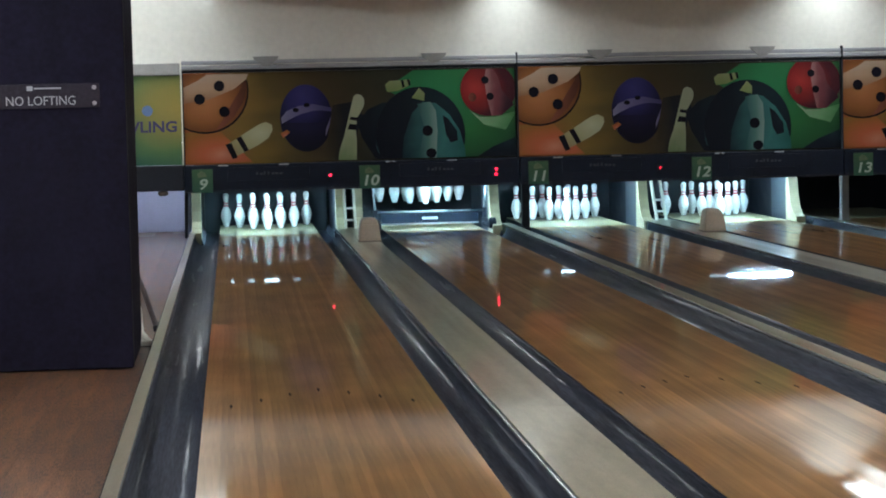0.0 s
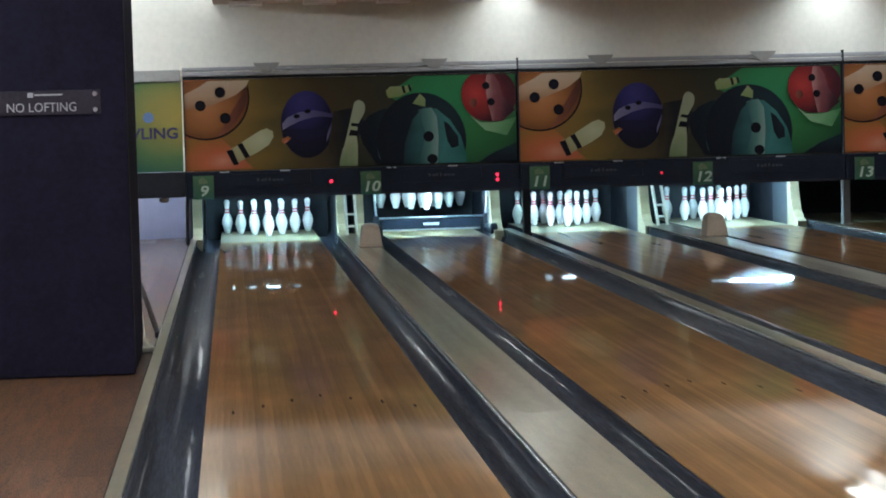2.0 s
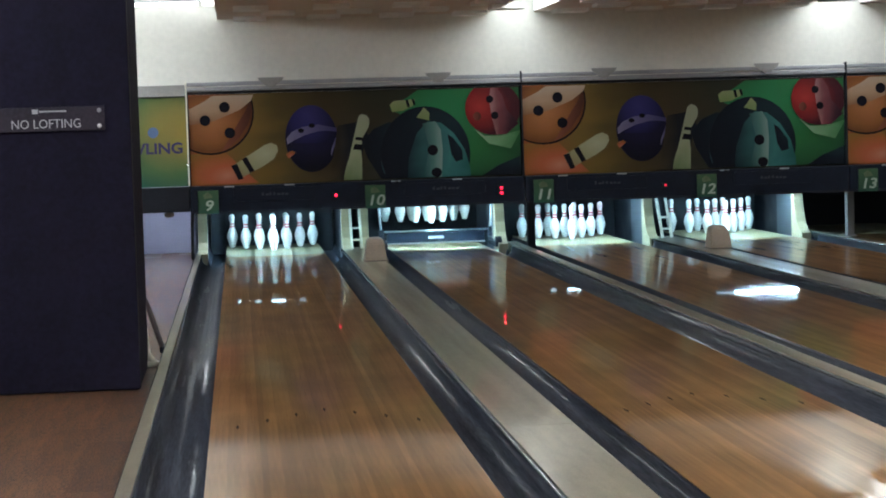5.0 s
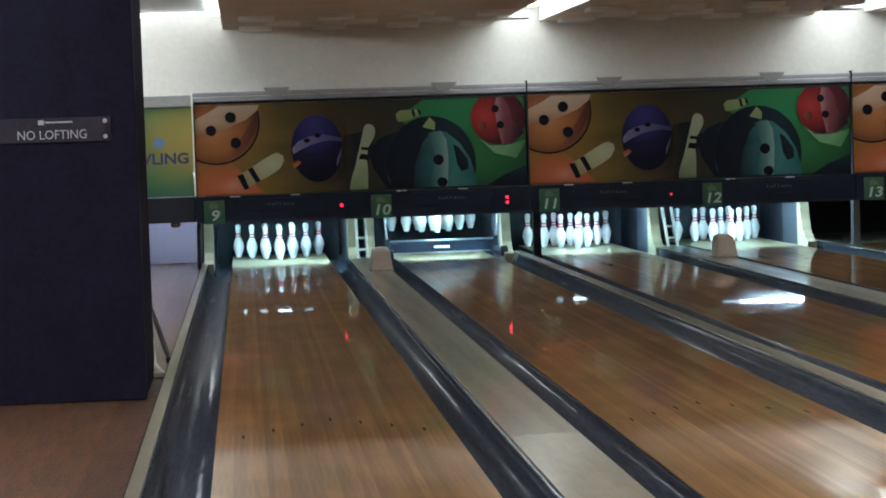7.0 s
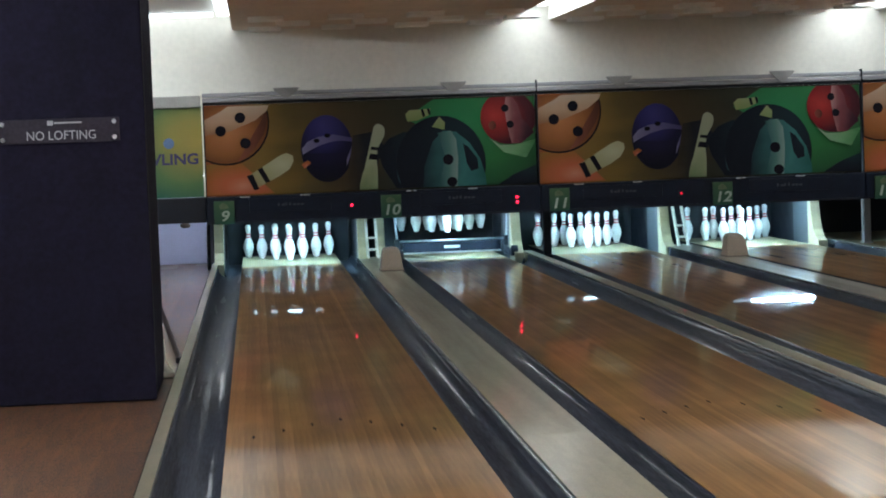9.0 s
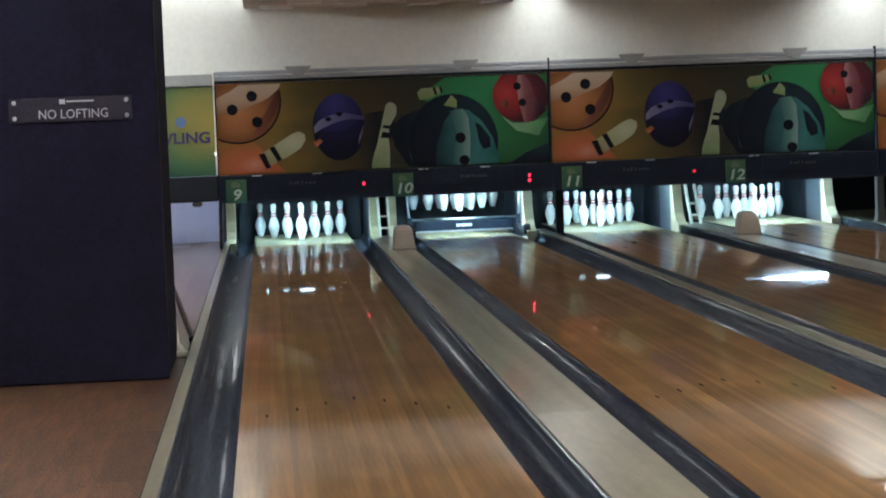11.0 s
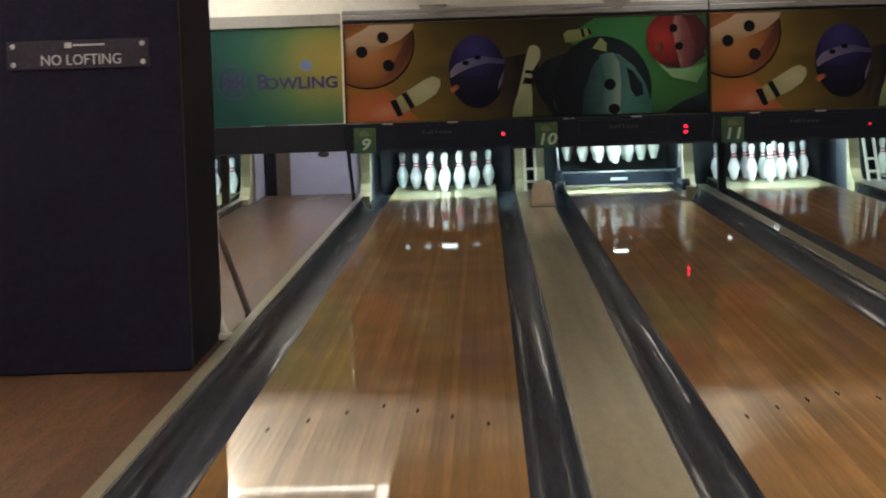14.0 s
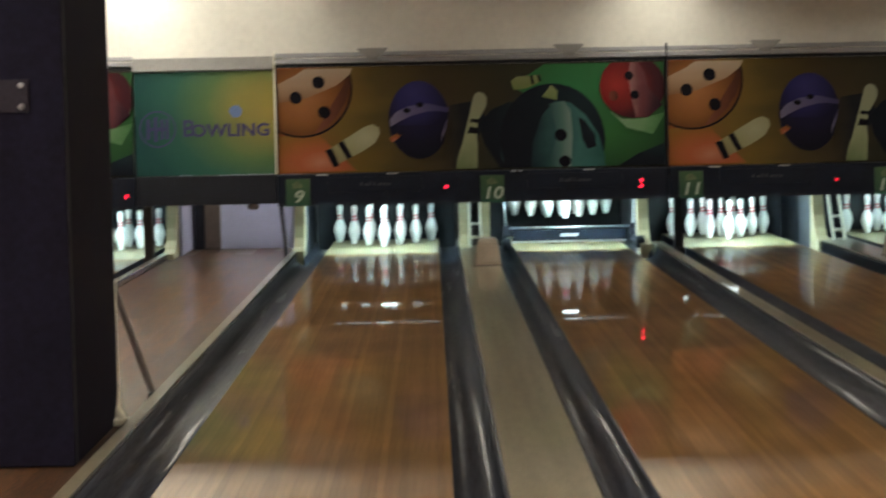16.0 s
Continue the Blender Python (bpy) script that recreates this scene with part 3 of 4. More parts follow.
P = {
    "ground": gradient("print_ground", [(0.0, (0.20, 0.06, 0.018)), (0.09, (0.19, 0.070, 0.022)), (0.19, (0.14, 0.088, 0.020)), (0.30, (0.082, 0.056, 0.018)), (0.42, (0.052, 0.036, 0.017)), (0.58, (0.030, 0.028, 0.018))], "x"),
    "green": radial("print_green", (0.35, 0.75), 0.9, [(0.0, (0.035, 0.17, 0.065)), (0.6, (0.03, 0.12, 0.035)), (1.0, (0.015, 0.045, 0.02))]),
    "orange": radial("print_orange_ball", (0.35, 0.55), 0.75, [(0.0, (0.30, 0.125, 0.045)), (0.5, (0.20, 0.075, 0.022)), (0.85, (0.085, 0.028, 0.010)), (1.0, (0.03, 0.01, 0.005))]),
    "glow": radial("print_pink_glow", (0.55, 0.25), 0.8, [(0.0, (0.40, 0.16, 0.10)), (0.35, (0.33, 0.085, 0.035)), (0.8, (0.22, 0.085, 0.02)), (1.0, (0.19, 0.095, 0.02))]),
    "cream": gradient("print_cream", [(0.0, (0.20, 0.10, 0.05)), (0.5, (0.31, 0.20, 0.13)), (1.0, (0.34, 0.26, 0.19))], "z"),
    "pin": radial("print_pin", (0.75, 0.7), 0.9, [(0.0, (0.33, 0.32, 0.21)), (0.6, (0.24, 0.23, 0.12)), (1.0, (0.20, 0.14, 0.07))]),
    "pinstand": gradient("print_pin_stand", [(0.0, (0.13, 0.17, 0.08)), (0.4, (0.27, 0.29, 0.17)), (1.0, (0.27, 0.28, 0.19))], "z"),
    "pin2": gradient("print_pin_olive", [(0.0, (0.17, 0.21, 0.07)), (1.0, (0.24, 0.26, 0.12))], "z"),
    "fade": gradient("print_soft_shadow", [(0.0, (0.050, 0.036, 0.018)), (0.5, (0.009, 0.010, 0.014)), (1.0, (0.008, 0.010, 0.016))], "x"),
    "ink": material("print_ink", (0.005, 0.004, 0.008), 0.5, vary=0.1, spec=0.1),
    "brownball": gradient("print_brown_shade", [(0.0, (0.16, 0.05, 0.03)), (1.0, (0.06, 0.02, 0.012))], "x"),
    "blue": radial("print_blue_ball", (0.45, 0.85), 0.95, [(0.0, (0.034, 0.030, 0.135)), (0.35, (0.020, 0.017, 0.080)), (0.55, (0.008, 0.007, 0.028)), (1.0, (0.005, 0.005, 0.010))]),
    "bluedark": radial("print_blue_shade", (0.5, 1.0), 1.0, [(0.0, (0.012, 0.010, 0.036)), (0.5, (0.007, 0.006, 0.018)), (1.0, (0.004, 0.004, 0.009))]),
    "bluerim": gradient("print_blue_rim", [(0.0, (0.16, 0.145, 0.22)), (0.6, (0.09, 0.078, 0.16)), (1.0, (0.04, 0.034, 0.10))], "x"),
    "navy": radial("print_navy_ball", (0.8, 0.8), 1.0, [(0.0, (0.010, 0.020, 0.026)), (0.5, (0.006, 0.009, 0.015)), (1.0, (0.005, 0.006, 0.011))]),
    "teal": gradient("print_teal", [(0.0, (0.008, 0.020, 0.026)), (0.35, (0.030, 0.085, 0.085)), (0.7, (0.045, 0.14, 0.13)), (1.0, (0.02, 0.08, 0.075))], "x"),
    "shine": gradient("print_teal_shine", [(0.0, (0.022, 0.065, 0.062)), (0.55, (0.085, 0.16, 0.14)), (1.0, (0.19, 0.25, 0.22))], "x"),
    "red": radial("print_red_ball", (0.25, 0.6), 0.85, [(0.0, (0.27, 0.026, 0.022)), (0.35, (0.16, 0.014, 0.014)), (0.7, (0.045, 0.008, 0.012)), (1.0, (0.025, 0.006, 0.01))]),
    "pink": gradient("print_pink", [(0.0, (0.25, 0.14, 0.13)), (0.35, (0.12, 0.035, 0.04)), (0.8, (0.03, 0.010, 0.016)), (1.0, (0.02, 0.008, 0.012))], "x"),
    "mint": gradient("print_mint", [(0.0, (0.22, 0.32, 0.20)), (0.6, (0.12, 0.24, 0.11)), (1.0, (0.05, 0.14, 0.05))], "x"),
}


def mask_panel(x, label):
    e = empty("pin_mask", x, MASK_Y, 0)
    part("board", boxed(0.0, 3.43, 0.004, 0.03, 0.77, 1.71), P["ground"], e)
    layers = [
        ("print_field", "green", [A(930, 110), A(1060, 25), A(1545, 20), A(1545, 440), A(1180, 440), A(1100, 200)]),
        ("print_field", "glow", [A(10, 300), A(170, 285), A(330, 440), A(10, 445)]),
        ("print_outline", "ink", oval(112, 108, 200, 195)),
        ("print_ball", "orange", oval(110, 105, 196, 190)),
        ("print_shine", "cream", poly((10, 100), (90, 60), (150, 20), (318, 20), (300, 60), (250, 100), (130, 150), (10, 168))),
        ("print_shade", "brownball", poly((300, 62), (303, 100), (285, 165), (245, 225), (200, 268), (160, 290), (215, 200))),
        ("print_hole", "ink", oval(180, 88, 24, 24)), ("print_hole", "ink", oval(90, 147, 24, 24)), ("print_hole", "ink", oval(200, 204, 24, 24)),
        ("print_pin", "pin", poly((415, 290), (412, 265), (385, 252), (355, 262), (300, 295), (245, 330), (200, 355), (232, 415), (290, 385), (350, 355), (395, 325))),
        ("print_band", "ink", poly((200, 352), (228, 345), (255, 412), (232, 418))),
        ("print_band", "ink", poly((250, 325), (272, 315), (306, 378), (285, 386))),
        ("print_ball", "blue", oval(568, 237, 118, 152)),
        ("print_shade", "bluedark", oval(568, 237, 112, 146, 0, 30, 8, 172)),
        ("print_shine", "bluerim", poly((455, 235), (480, 205), (530, 183), (600, 173), (683, 190), (684, 208), (640, 202), (600, 204), (540, 220), (490, 243), (458, 262))),
        ("print_shine", "bluerim", poly((684, 220), (686, 250), (668, 285), (655, 320), (658, 285))),
        ("print_glow", "glow", poly((450, 305), (480, 288), (495, 300), (462, 325))),
        ("print_hole", "ink", oval(522, 200, 14, 10)), ("print_hole", "ink", oval(572, 178, 14, 10)),
        ("print_shadow", "fade", poly((690, 180), (780, 165), (830, 230), (800, 300), (770, 440), (640, 440), (700, 300))),
        ("print_shadow", "navy", poly((800, 260), (850, 200), (920, 170), (1000, 180), (960, 430), (880, 425), (820, 330))),
        ("print_pin", "pinstand", poly((793, 134), (805, 130), (822, 136), (833, 151), (834, 170), (830, 189), (817, 211), (803, 234), (797, 252), (795, 270), (793, 303), (796, 340), (795, 378), (793, 440), (710, 440), (712, 412), (716, 389), (726, 355), (739, 324), (752, 302), (763, 281), (770, 258), (774, 234), (780, 208), (784, 184), (781, 162), (784, 144))),
        ("print_band", "ink", poly((770, 233), (804, 237), (799, 251), (767, 247))), ("print_band", "ink", poly((765, 264), (796, 269), (794, 294), (755, 290))),
        ("print_pin", "pin2", poly((930, 90), (950, 72), (1000, 70), (1045, 66), (1045, 92), (990, 118), (940, 124))),
        ("print_band", "ink", poly((1002, 70), (1014, 69), (1022, 100), (1010, 104))), ("print_band", "ink", poly((1030, 67), (1042, 66), (1048, 92), (1038, 95))),
        ("print_shine", "teal", oval(905, 345, 22, 60)),
        ("print_ball", "navy", oval(1088, 318, 205, 218)),
        ("print_ball", "teal", poly((1000, 440), (1010, 330), (1050, 220), (1100, 168), (1160, 175), (1220, 225), (1268, 300), (1290, 380), (1294, 440))),
        ("print_shine", "shine", poly((1075, 178), (1135, 168), (1160, 210), (1166, 300), (1158, 440), (1070, 440), (1110, 300), (1100, 220))),
        ("print_shine", "pin2", poly((1050, 150), (1085, 105), (1110, 130), (1108, 165))),
        ("print_shade", "navy", poly((1190, 230), (1215, 245), (1255, 300), (1258, 345), (1225, 355), (1205, 320))),
        ("print_hole", "ink", oval(1120, 300, 24, 24)), ("print_hole", "ink", oval(1135, 402, 24, 22)),
        ("print_tail", "mint", poly((1310, 205), (1360, 240), (1430, 240), (1530, 215), (1480, 300), (1440, 290), (1380, 275))),
        ("print_ball", "red", oval(1402, 115, 128, 122)),
        ("print_shine", "pink", poly((1395, 15), (1420, 15), (1450, 60), (1465, 120), (1500, 170), (1520, 185), (1460, 235), (1415, 235), (1395, 150), (1385, 70))),
        ("print_hole", "ink", oval(1388, 73, 17, 17)), ("print_hole", "ink", oval(1410, 147, 17, 17)), ("print_hole", "brownball", oval(1328, 150, 18, 20)),
        ("print_corner", "navy", poly((1330, 430), (1420, 375), (1545, 325), (1545, 430))),
    ]
    for i, (name, mat, pts) in enumerate(layers):
        pts = clip_art(pts)
        if len(pts) > 2:
            part(name, flat(pts, -0.0006 * i), P[mat], e)
    return tagged(e, label, "mask panel", "printed masks over the pins")


PANEL = "printed mask panel with large bowling balls and pins"
first_panel = on_mask(mask_panel(-0.850, PANEL))
for x in (-0.832 + PITCH, -0.832 + 2 * PITCH, -5.372):
    copy_thing(first_panel, pose(x, MASK_Y, 0.0477))


def text_mesh(body, size, bold=0.0, slant=0.0):
    cu = bpy.data.curves.new("text", "FONT")
    cu.body, cu.size, cu.extrude = body, size, 0.0015
    cu.align_x, cu.align_y = "CENTER", "CENTER"
    cu.offset, cu.shear = bold, slant
    cu.resolution_u = 3
    ob = bpy.data.objects.new("text", cu)
    scene.collection.objects.link(ob)
    me = bpy.data.meshes.new_from_object(ob.evaluated_get(bpy.context.evaluated_depsgraph_get()))
    bpy.data.objects.remove(ob)
    me.transform(Matrix.Rotation(radians(90), 4, "X"))
    return me


def writing(body, size, mat, parent, x, y, z, wide=1.0, bold=0.0, slant=0.0):
    """Raised letters, each a mesh of its own, centred at x, z."""
    bm = bmesh.new()
    me = text_mesh(body, size, bold, slant)
    bm.from_mesh(me)
    bm.transform(Matrix.Diagonal((wide, 1, 1, 1)))
    left = set(bm.verts)
    groups = []
    while left:
        todo, seen = [left.pop()], set()
        while todo:
            v = todo.pop()
            seen.add(v)
            for ed in v.link_edges:
                o = ed.other_vert(v)
                if o in left:
                    left.discard(o)
                    todo.append(o)
        groups.append(seen)
    groups.sort(key=lambda g: min(v.co.x for v in g))
    for g in groups:
        one = bmesh.new()
        table = {v: one.verts.new(v.co) for v in g}
        for f in bm.faces:
            if f.verts[0] in g:
                one.faces.new([table[v] for v in f.verts])
        o = part("letter", one, mat, parent)
        o.location = (x, y, z)
    bm.free()


# side panel with the word
AD = radial("print_advert", (0.98, 0.62), 0.95, [(0.0, (0.30, 0.235, 0.060)), (0.28, (0.23, 0.205, 0.060)), (0.5, (0.090, 0.150, 0.060)), (0.75, (0.026, 0.092, 0.066)), (1.0, (0.014, 0.06, 0.054))])
PURPLE = material("print_purple", (0.028, 0.020, 0.095), 0.5, vary=0.1)
SKY = material("print_ball_blue", (0.10, 0.16, 0.34), 0.5, vary=0.2)
ad = empty("advert_panel", -2.115, MASK_Y, 0)
ad_board = part("board", boxed(0, 1.235, 0.0, 0.03, 0.775, 1.69), AD, ad)
writing("B", 0.205, PURPLE, ad_board, 0.475, -0.006, 1.185, wide=1.05, bold=0.005)
writing("OWLING", 0.155, PURPLE, ad_board, 0.845, -0.006, 1.165, wide=1.10, bold=0.0045)
part("print_ball", flat([(0.895 + 0.055 * math.cos(a / 12 * math.pi), 1.335 + 0.055 * math.sin(a / 12 * math.pi)) for a in range(24)], -0.006), SKY, ad)
for r0, h in ((0.150, 0.014), ):
    ring = bmesh.new()
    for a in range(24):
        a0, a1 = a / 12 * math.pi, (a + 1) / 12 * math.pi
        vs = [ring.verts.new((0.20 + r * math.cos(t), -0.006, 1.19 + r * math.sin(t))) for r, t in ((r0, a0), (r0, a1), (r0 + h, a1), (r0 + h, a0))]
        ring.faces.new(vs)
    part("print_ring", ring, PURPLE, ad)
bm = bmesh.new()
for x0, x1, z0, z1 in ((0.10, 0.135, 1.10, 1.28), (0.165, 0.20, 1.08, 1.30), (0.225, 0.255, 1.10, 1.28), (0.27, 0.30, 1.10, 1.28), (0.10, 0.30, 1.175, 1.205)):
    box(bm, x0, x1, -0.007, -0.004, z0, z1)
part("print_emblem", bm, PURPLE, ad)
on_mask(tagged(ad, "green and yellow printed panel with the word bowling", "advert panel"))

# top rail with triangular clips, dividers and the pale fascia
for x0, x1 in ((-0.862, 2.604), (2.612, 6.07), (6.078, 9.5), (-5.58, -2.125)):
    e = empty("mask_rail", x0, MASK_Y, 0)
    part("lower_rail", boxed(0, x1 - x0, -0.02, 0.05, 1.745, 1.785, 0.006), RAIL, e)
    part("upper_rail", boxed(0, x1 - x0, -0.012, 0.06, 1.795, 1.835, 0.006), RAIL, e)
    part("dark_strip", boxed(0, x1 - x0, 0.0, 0.04, 1.712, 1.742), BLACK, e)
    for dx in (0.865, 2.598):
        bm = profile_y([(dx - 0.135, 1.868), (dx + 0.135, 1.868), (dx + 0.12, 1.84), (dx + 0.03, 1.765), (dx - 0.03, 1.765), (dx - 0.12, 1.84)], -0.05, -0.024)
        part("clip", bm, BRACKET, e, "grey triangular rail clip")
    on_mask(tagged(e, "grey aluminium double rail along the mask's top", "rail", "rails over the masks"))
e = empty("panel_fascia", -2.125, MASK_Y, 0)
part("board", boxed(0.0, 1.24, -0.03, 0.08, 1.70, 1.815, 0.006), BRACKET, e)
on_mask(tagged(e, "plain grey fascia board over the printed side panel", "fascia"))
for x, mat, z0 in ((-0.868, WHITEFRAME, 0.775), (2.606, BLACK, 0.74), (6.072, BLACK, 0.74)):
    strip = solid("panel_divider", boxed(-0.008, 0.005, -0.03, 0.034, z0, 1.86), mat)
    strip.location = (x, MASK_Y, 0)
    on_mask(tagged(strip, "thin upright strip between two mask panels", "divider strip", "strips between panels"))

# the dark beam under the panels
for x0, x1 in ((-0.862, 2.604), (2.612, 6.07), (6.078, 9.5), (-5.58, -2.12)):
    e = empty("mask_beam", x0, MASK_Y, 0)
    part("fascia", boxed(0, x1 - x0, -0.06, 0.10, 0.487, 0.765, 0.012), BEAM, e)
    part("lip", boxed(0, x1 - x0, -0.07, -0.062, 0.487, 0.507), BLACK, e)
    for dx in (0.862, 2.634):
        part("cover_plate", boxed(dx - 0.42, dx + 0.42, -0.072, -0.0605, 0.60, 0.735, 0.004), BEAM, e, "dark glossy cover plate")
        bm = bmesh.new()
        for k, (wd, up) in enumerate(((0.020, 0.030), (0.030, 0.020), (0.016, 0.034), (0.016, 0.034), (0.028, 0.022), (0.026, 0.022), (0.030, 0.020))):
            box(bm, dx - 0.13 + k * 0.040, dx - 0.13 + k * 0.040 + wd, -0.0745, -0.0725, 0.655, 0.655 + up)
        part("print_bars", bm, BAR_GREY, e, "faint grey print")
    for dx in (0.40, 1.02, 2.12, 2.76):
        part("panel_clip", boxed(dx - 0.05, dx + 0.05, -0.075, -0.0615, 0.752, 0.764, 0.002), METAL, e, "small bright steel clip")
    on_mask(tagged(e, "dark beam under the printed mask panels", "beam", "beams under the masks"))
e = empty("mask_beam", -2.115, MASK_Y, 0)
part("fascia", boxed(0, 1.245, -0.05, 0.08, 0.51, 0.77, 0.01), BLACK, e)
part("end_cover", boxed(1.235, 1.262, 0.105, 0.12, 0.51, 1.70), BLACK, e)
on_mask(tagged(e, "black beam under the side panel", "beam", "beams under the masks"))

for x, body in ((-0.68, "9"), (1.04, "10"), (2.80, "11"), (4.53, "12"), (6.27, "13")):
    e = empty("lane_number", x, MASK_Y - 0.085, 0.61)
    plate = part("plate", boxed(-0.105, 0.105, -0.008, 0.01, -0.125, 0.115, 0.003), SIGN_GREEN, e)
    writing(body, 0.150, SIGN_TEXT, plate, 0.0, -0.0105, -0.045, wide=1.2, bold=0.003, slant=0.18)
    part("emblem", profile_y([(-0.045, 0.03), (0.05, 0.04), (0.03, 0.075), (-0.01, 0.10), (-0.05, 0.07)], -0.0095, -0.0085), SIGN_YELLOW, plate, "faded yellow emblem")
    on_mask(tagged(e, "green lane number plate with pale digits", "number plate", "lane number plates"))

for x, zs, mat in ((0.633, (0.632,), LED), (2.359, (0.652, 0.600), LED), (4.093, (0.622,), LED_DIM), (-2.20, (0.60,), LED)):
    e = empty("indicator_light", x, MASK_Y - 0.074, zs[0])
    for z in zs:
        bm = bmesh.new()
        lathe(bm, [(0.013, -0.004), (0.012, 0.003), (0.006, 0.006)], 14)
        bm.transform(Matrix.Rotation(radians(90), 4, "X"))
        o = part("lens", bm, mat, e, "glowing red lens")
        o.location.z = z - zs[0]
    part("base", boxed(-0.03, 0.03, 0.003, 0.012, min(zs) - zs[0] - 0.03, 0.03), BLACK, e)
    on_mask(tagged(e, "small glowing red indicator light on the dark beam", "indicator light", "red indicator lights"))


# ---- sweep bar of the idle lane ----
def sweep(n):
    e = empty("sweep_bar", LANE_X[n] + 0.015, 17.95, 0)
    board = part("board", boxed(-0.54, 0.54, 0.0, 0.03, 0.045, 0.15, 0.005), BEAM, e)
    part("top_tube", tube(bmesh.new(), [(-0.60, 0.0, 0.172), (0.60, 0.0, 0.172)], 0.010), METAL, e, "steel tube", smooth=True)
    part("foot_strip", boxed(-0.54, 0.54, -0.008, 0.02, 0.030, 0.044), METAL, e, "steel foot strip")
    part("maker_plate", boxed(-0.085, 0.085, -0.0035, -0.0005, 0.084, 0.112), SIGN_WHITE, board, "pale maker's plate")
    for s in (-1, 1):
        part("arm", tube(bmesh.new(), [(s * 0.60, 0.0, 0.17), (s * 0.612, 0.01, 0.30), (s * 0.625, 0.02, 0.58)], 0.012), METAL, e, "steel arm", smooth=True)
        part("elbow", boxed(s * 0.60 - 0.03, s * 0.60 + 0.03, -0.03, 0.03, 0.09, 0.20, 0.008), GUTTER, e)
        rail = part("side_rail", boxed(s * 0.615 - 0.035, s * 0.615 + 0.035, -0.62, 0.05, 0.0, 0.06, 0.02), GUTTER, e, "dark side rail")
        bm = bmesh.new()
        lathe(bm, [(0.050, -0.036), (0.058, -0.028), (0.058, 0.028), (0.050, 0.036)], 16)
        bm.transform(Matrix.Translation((s * 0.615, -0.60, 0.058)) @ Matrix.Rotation(radians(90), 4, "Y"))
        part("roller", bm, GUTTER, rail, "dark round roller", smooth=True)
    tagged(e, "black and steel sweep bar lowered across the idle lane", "sweep bar")
    return e


sweep(10)
# the rack that has lifted the idle lane's pins by their heads
LIFT = 0.24
e = empty("pin_rack", LANE_X[10], 18.29, LIFT)
part("plate", boxed(-0.62, 0.62, -0.12, 1.0, 0.385, 0.42, 0.006), BEAM, e)
for dx, y in SPOTS:
    cup = lathe(bmesh.new(), [(0.0318, 0.335), (0.046, 0.337), (0.046, 0.386), (0.030, 0.388)], 14, (dx, y - 18.29, 0))
    part("cup", cup, KICK, e, "black pin cup")
for s in (-1, 1):
    part("arm", boxed(s * 0.70 - 0.12, s * 0.70 + 0.12, 0.3, 0.40, 0.6005 - LIFT, 0.46), KICK, e)
    part("link", boxed(s * 0.60 - 0.02, s * 0.60 + 0.02, 0.3, 0.40, 0.40, 0.43), KICK, e)
tagged(e, "dark pin setter rack holding the lifted pins", "pin rack")
for dx, y in SPOTS:
    p = copy_thing(pin_model, pose(LANE_X[10] + dx, y, LIFT))
    tagged(p, "white bowling pin held up by the setter rack", group="pins of lane 10")


# ---- ball return hoods and frames between the pairs ----
def hood(x):
    e = empty("ball_return_hood", x, 15.2, CAP_Z + 0.005)
    bm = bmesh.new()
    rows = [(-0.105, -0.20, 0.0), (-0.104, -0.20, 0.02), (-0.085, -0.15, 0.17), (-0.075, -0.11, 0.21), (-0.055, -0.06, 0.22)]
    rings = []
    for hw, fy, z in rows:
        rings.append([bm.verts.new(p) for p in ((hw, fy, z), (-hw, fy, z), (-hw, 0.08, z), (hw, 0.08, z))])
    for lo, hi in zip(rings, rings[1:]):
        for k in range(4):
            bm.faces.new((lo[k], lo[(k + 1) % 4], hi[(k + 1) % 4], hi[k]))
    bm.faces.new(rings[0][::-1])
    bm.faces.new(rings[-1])
    bmesh.ops.bevel(bm, geom=bm.edges[:], offset=0.012, segments=2, affect="EDGES")
    part("shell", bm, HOOD, e)
    part("base_trim", boxed(-0.112, 0.112, -0.207, 0.09, -0.004, 0.010, 0.003), BROWN, e)
    tagged(e, "tan plastic hood over the ball return on the capping", "ball return hood", "ball return hoods")


def frame_posts(x):
    e = empty("ball_door_frame", x, 17.25, 0)
    lean = Matrix.Shear("XY", 4, (0, 0))
    lean[1][2] = 0.75
    for dx in (-0.055, 0.045):
        bm = boxed(dx - 0.014, dx + 0.014, 0, 0.04, 0.0, 0.56, 0.004)
        bm.transform(lean)
        part("post", bm, WHITEFRAME, e)
    for z in (0.12, 0.24, 0.47):
        bm = boxed(-0.041, 0.031, 0.006, 0.034, z, z + 0.022, 0.003)
        bm.transform(lean)
        part("rung", bm, WHITEFRAME, e)
    tagged(e, "pale metal frame of the ball door between two pits", "ball door frame", "ball door frames")


for x in (0.92, 4.28):
    hood(x)
for x in (0.868, 4.22):
    frame_posts(x)

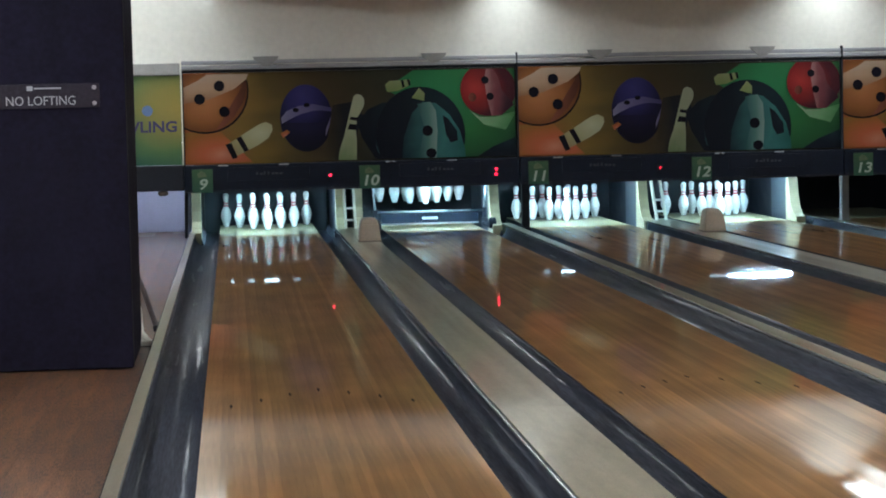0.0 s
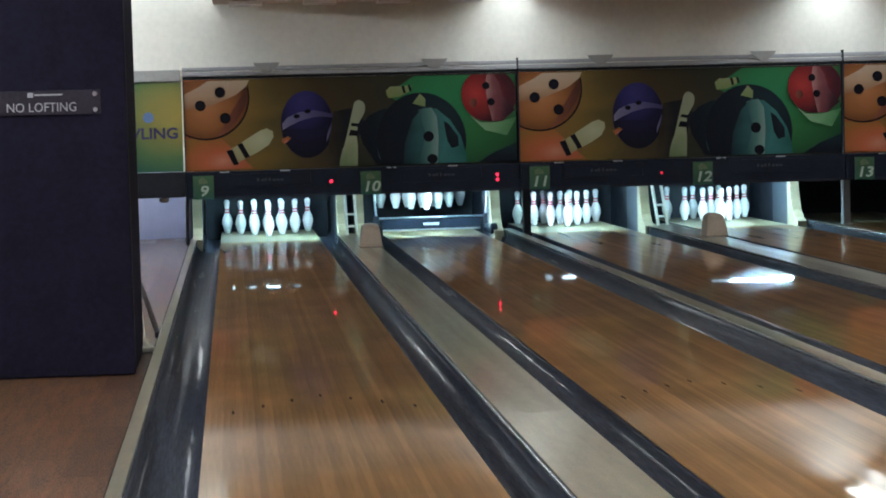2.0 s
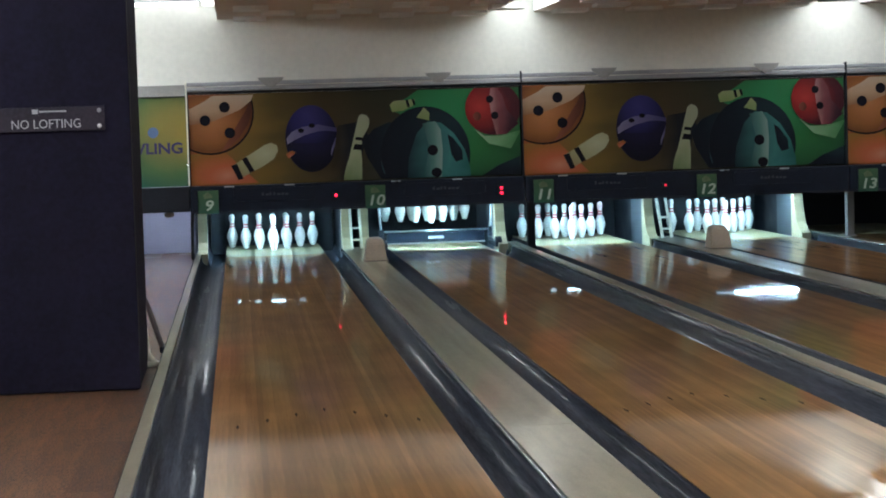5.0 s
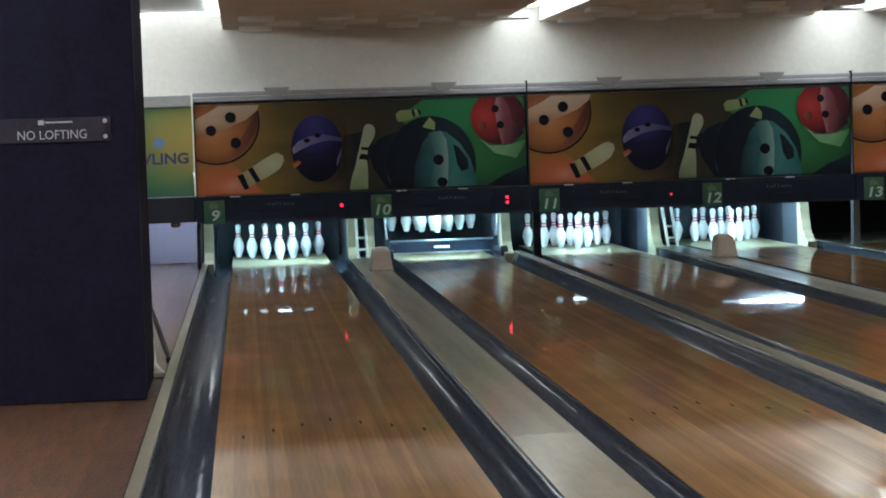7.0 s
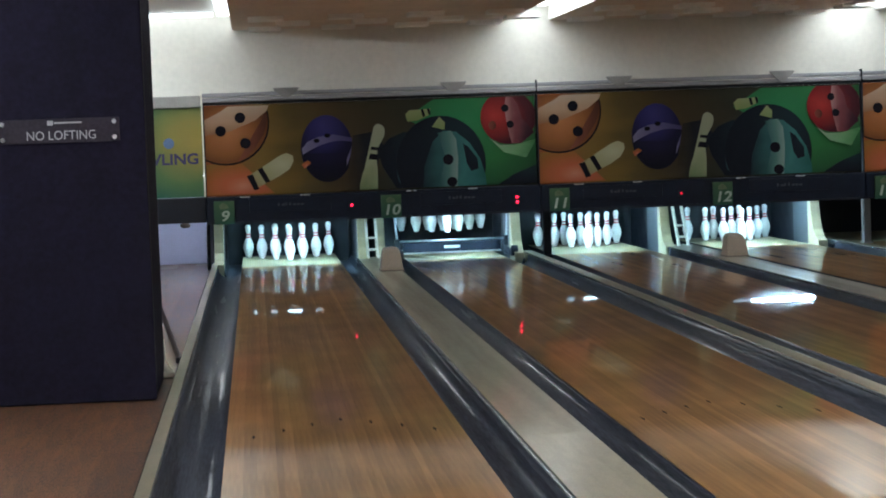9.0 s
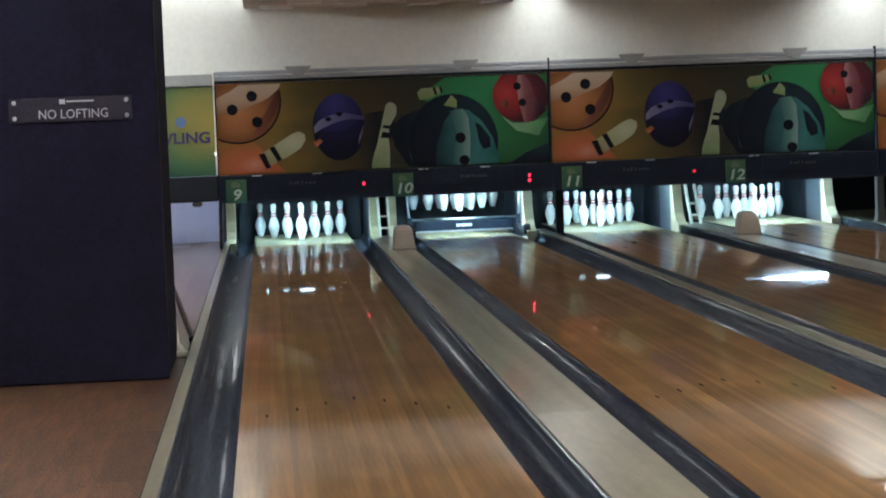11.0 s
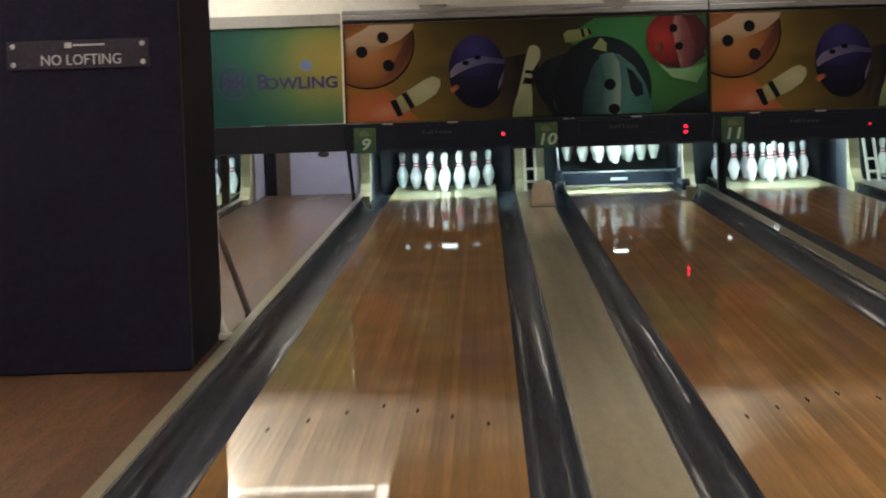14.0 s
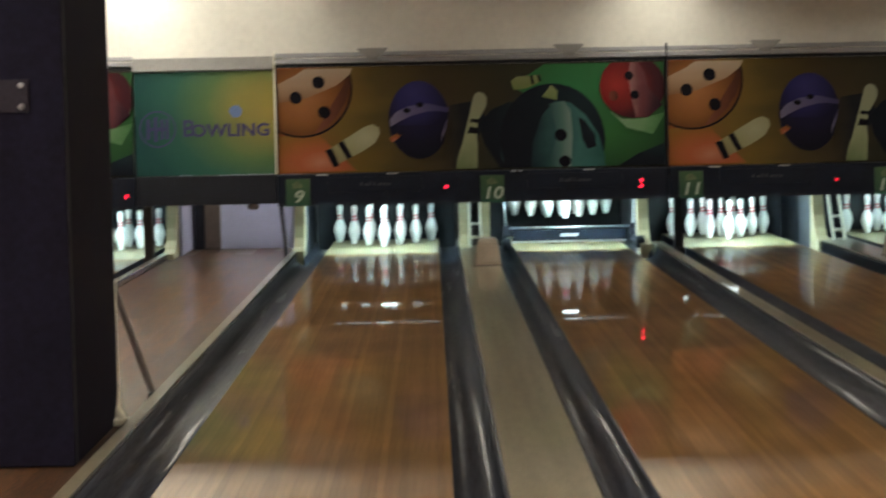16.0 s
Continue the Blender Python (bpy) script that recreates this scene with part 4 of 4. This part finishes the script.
# ---- the passage behind the walkway ----
structure("wall_passage", boxed(-1.62, -0.80, 18.72, 18.80, -0.14, 1.0), LAVENDER, "lavender painted wall at the passage's end", "wall")
structure("wall_passage_side", boxed(-1.95, -1.865, 18.72, 18.80, -0.14, 1.0), LAVENDER, "lavender painted wall strip", "wall")
tagged(solid("door_post", boxed(-1.765, -1.615, 18.64, 18.719, -0.01, 1.0, 0.005), BROWN), "dark brown door post in the passage", "door post")
tagged(solid("door_post", boxed(-1.865, -1.767, 18.62, 18.719, -0.01, 1.0, 0.005), BLACK), "black narrow post in the passage", "door post")
bm = bmesh.new()
tube(bm, [(-0.83, 16.05, 0.56), (-0.845, 16.4, 0.40), (-0.86, 16.9, 0.18), (-0.872, 17.25, -0.008)], 0.018, 8)
tagged(solid("hanging_cable", bm, BLACK, True), "thick black cable hanging from the beam to the floor", "cable")
bm = bmesh.new()
lathe(bm, [(0.03, 0), (0.05, 0.015), (0.05, 0.04), (0.02, 0.05)], 14, (-1.06, 16.02, 0.490))
tagged(solid("beam_lamp", bm, BROWN, True), "small dark round fitting under the beam", "fitting")

# Lamp added out of sight to make the lavender passage walls bright.
e = empty("passage_light", -1.2, 17.9, 1.0)
part("housing", boxed(-0.85, 0.33, -0.05, 0.05, 0.001, 0.04), RAIL, e)
part("diffuser", boxed(-0.3, 0.3, -0.04, 0.04, -0.03, 0.0, 0.006), TUBE_PASSAGE, e, "glowing white diffuser")
tagged(e, "unseen strip light added over the passage behind the beam", "lamp")
structure("passage_side_board", boxed(-1.903, -1.885, 17.75, 18.71, -0.008, 1.0), LAVENDER, "lavender side board of the passage", "wall")
structure("passage_side_board_right", boxed(-0.86, -0.84, 17.85, 18.8, -0.008, 1.0), LAVENDER, "lavender side board of the passage", "wall")
# ---- pillar with its sign ----
e = empty("pillar", -1.35, 5.916, 0)
part("core", boxed(-0.64, 0.436, 0.006, 1.16, -0.008, SLAB_Z - 0.002, 0.004), PILLAR, e)
part("front_board", boxed(-0.65, 0.444, -0.012, 0.004, 0.0, SLAB_Z - 0.002, 0.003), PILLAR, e)
part("corner_strip", boxed(0.4365, 0.4445, 0.0045, 0.05, 0.0, SLAB_Z - 0.002, 0.001), BLACK, e)
tagged(e, "square pillar clad in matt black boards", "pillar")
e = empty("wall_sign", -1.348, 5.895, 1.408)
plate = part("plate", boxed(-0.312, 0.312, -0.004, 0.008, -0.062, 0.062, 0.002), PLATE, e)
writing("NO LOFTING", 0.066, SIGN_WHITE, plate, 0.014, -0.006, -0.026, wide=0.90)
bm = bmesh.new()
box(bm, -0.02, 0.12, -0.0065, -0.0045, 0.036, 0.044)
box(bm, -0.055, -0.025, -0.0065, -0.0045, 0.028, 0.052)
part("small_emblem", bm, SIGN_WHITE, plate)
for sx in (-0.285, 0.285):
    for sz in (-0.04, 0.04):
        bm = bmesh.new()
        lathe(bm, [(0.012, 0), (0.011, 0.003), (0.006, 0.005)], 12)
        bm.transform(Matrix.Rotation(radians(90), 4, "X"))
        o = part("screw", bm, SCREW, plate, smooth=True)
        o.location = (sx, -0.0045, sz)
tagged(e, "smoked plastic sign with white letters screwed to the pillar", "sign")

# ---- ball ramp leaning behind the pillar ----
e = empty("ball_ramp", -0.95, 7.4, 0)
part("strut", tube(bmesh.new(), [(0.095, 0.37, 0.012), (0.03, 0.36, 0.22), (-0.10, 0.33, 0.62)], 0.016), STRUT, e, "dull dark steel strut")
part("foot", boxed(0.075, 0.12, 0.32, 0.42, -0.008, 0.03, 0.01), BLACK, e, "black rubber foot")
part("rail", tube(bmesh.new(), [(0.075, -0.44, 0.012), (0.03, -0.35, 0.06), (0.0, -0.20, 0.30), (-0.01, -0.12, 0.60)], 0.022), WHITEFRAME, e, "pale curved tube", smooth=True)
part("rail_foot", boxed(0.03, 0.10, -0.47, -0.40, -0.006, 0.025, 0.008), WHITEFRAME, e)
tagged(e, "folded ball ramp of pale and steel tubes behind the pillar", "ball ramp")


# ---- lane boards and markers ----
def lane(n, boards, y0=NEAR_Y):
    c = LANE_X[n]
    e = empty("lane", c, 0, 0)
    part("bed", boxed(-HALF + 0.002, HALF - 0.002, y0, DECK_Y, -0.12, -0.034), BROWN, e)
    w = 2 * HALF / boards
    bm = boxed(-w / 2 + 0.00004, w / 2 - 0.00004, y0, DECK_Y, -0.03, 0.0)
    first = part("board", bm, LANE, e)
    first.location.x = -HALF + w / 2
    for k in range(1, boards):
        o = new("board", first.data)
        o.parent = e
        o.location.x = -HALF + (k + 0.5) * w
    if n in (9, 10, 11):
        for i, y in zip(range(-3, 4), (4.28, 4.455, 4.613, 4.75, 4.613, 4.455, 4.28)):
            bm = bmesh.new()
            pts = [(0, 0.075), (0.009, -0.02), (0.004, -0.014), (0.003, -0.06), (-0.003, -0.06), (-0.004, -0.014), (-0.009, -0.02)]
            bm.faces.new([bm.verts.new((x + i * 0.1351, y + dy, 0.0006)) for x, dy in pts])
            part("arrow", bm, ARROW, e, "dark arrow marker")
    return tagged(e, "glossy narrow-board wooden bowling lane", "bowling lane", "bowling lanes", "structure")


for n in (8, 9, 10, 11, 12, 13):
    lane(n, 39 if n in (9, 10) else 13)

# ---- planks of the walkway ----
PW, PL = 1.105 / 6, 1.28
bm = boxed(-PW / 2 + 0.0003, PW / 2 - 0.0003, -PL / 2 + 0.0003, PL / 2 - 0.0003, -0.0065, 0.0, 0.0006)
plank = part("plank", bm, WALK, walkway)
rows = []
for col in range(6):
    y = -0.2 - (col % 3) * 0.43
    while y + PL < 18.7:
        rows.append((-1.965 + (col + 0.5) * PW, y + PL / 2))
        y += PL
for i, (x, y) in enumerate(rows):
    o = plank if i == 0 else new("plank", plank.data)
    o.parent = walkway
    o.location = (x, y, -0.008)
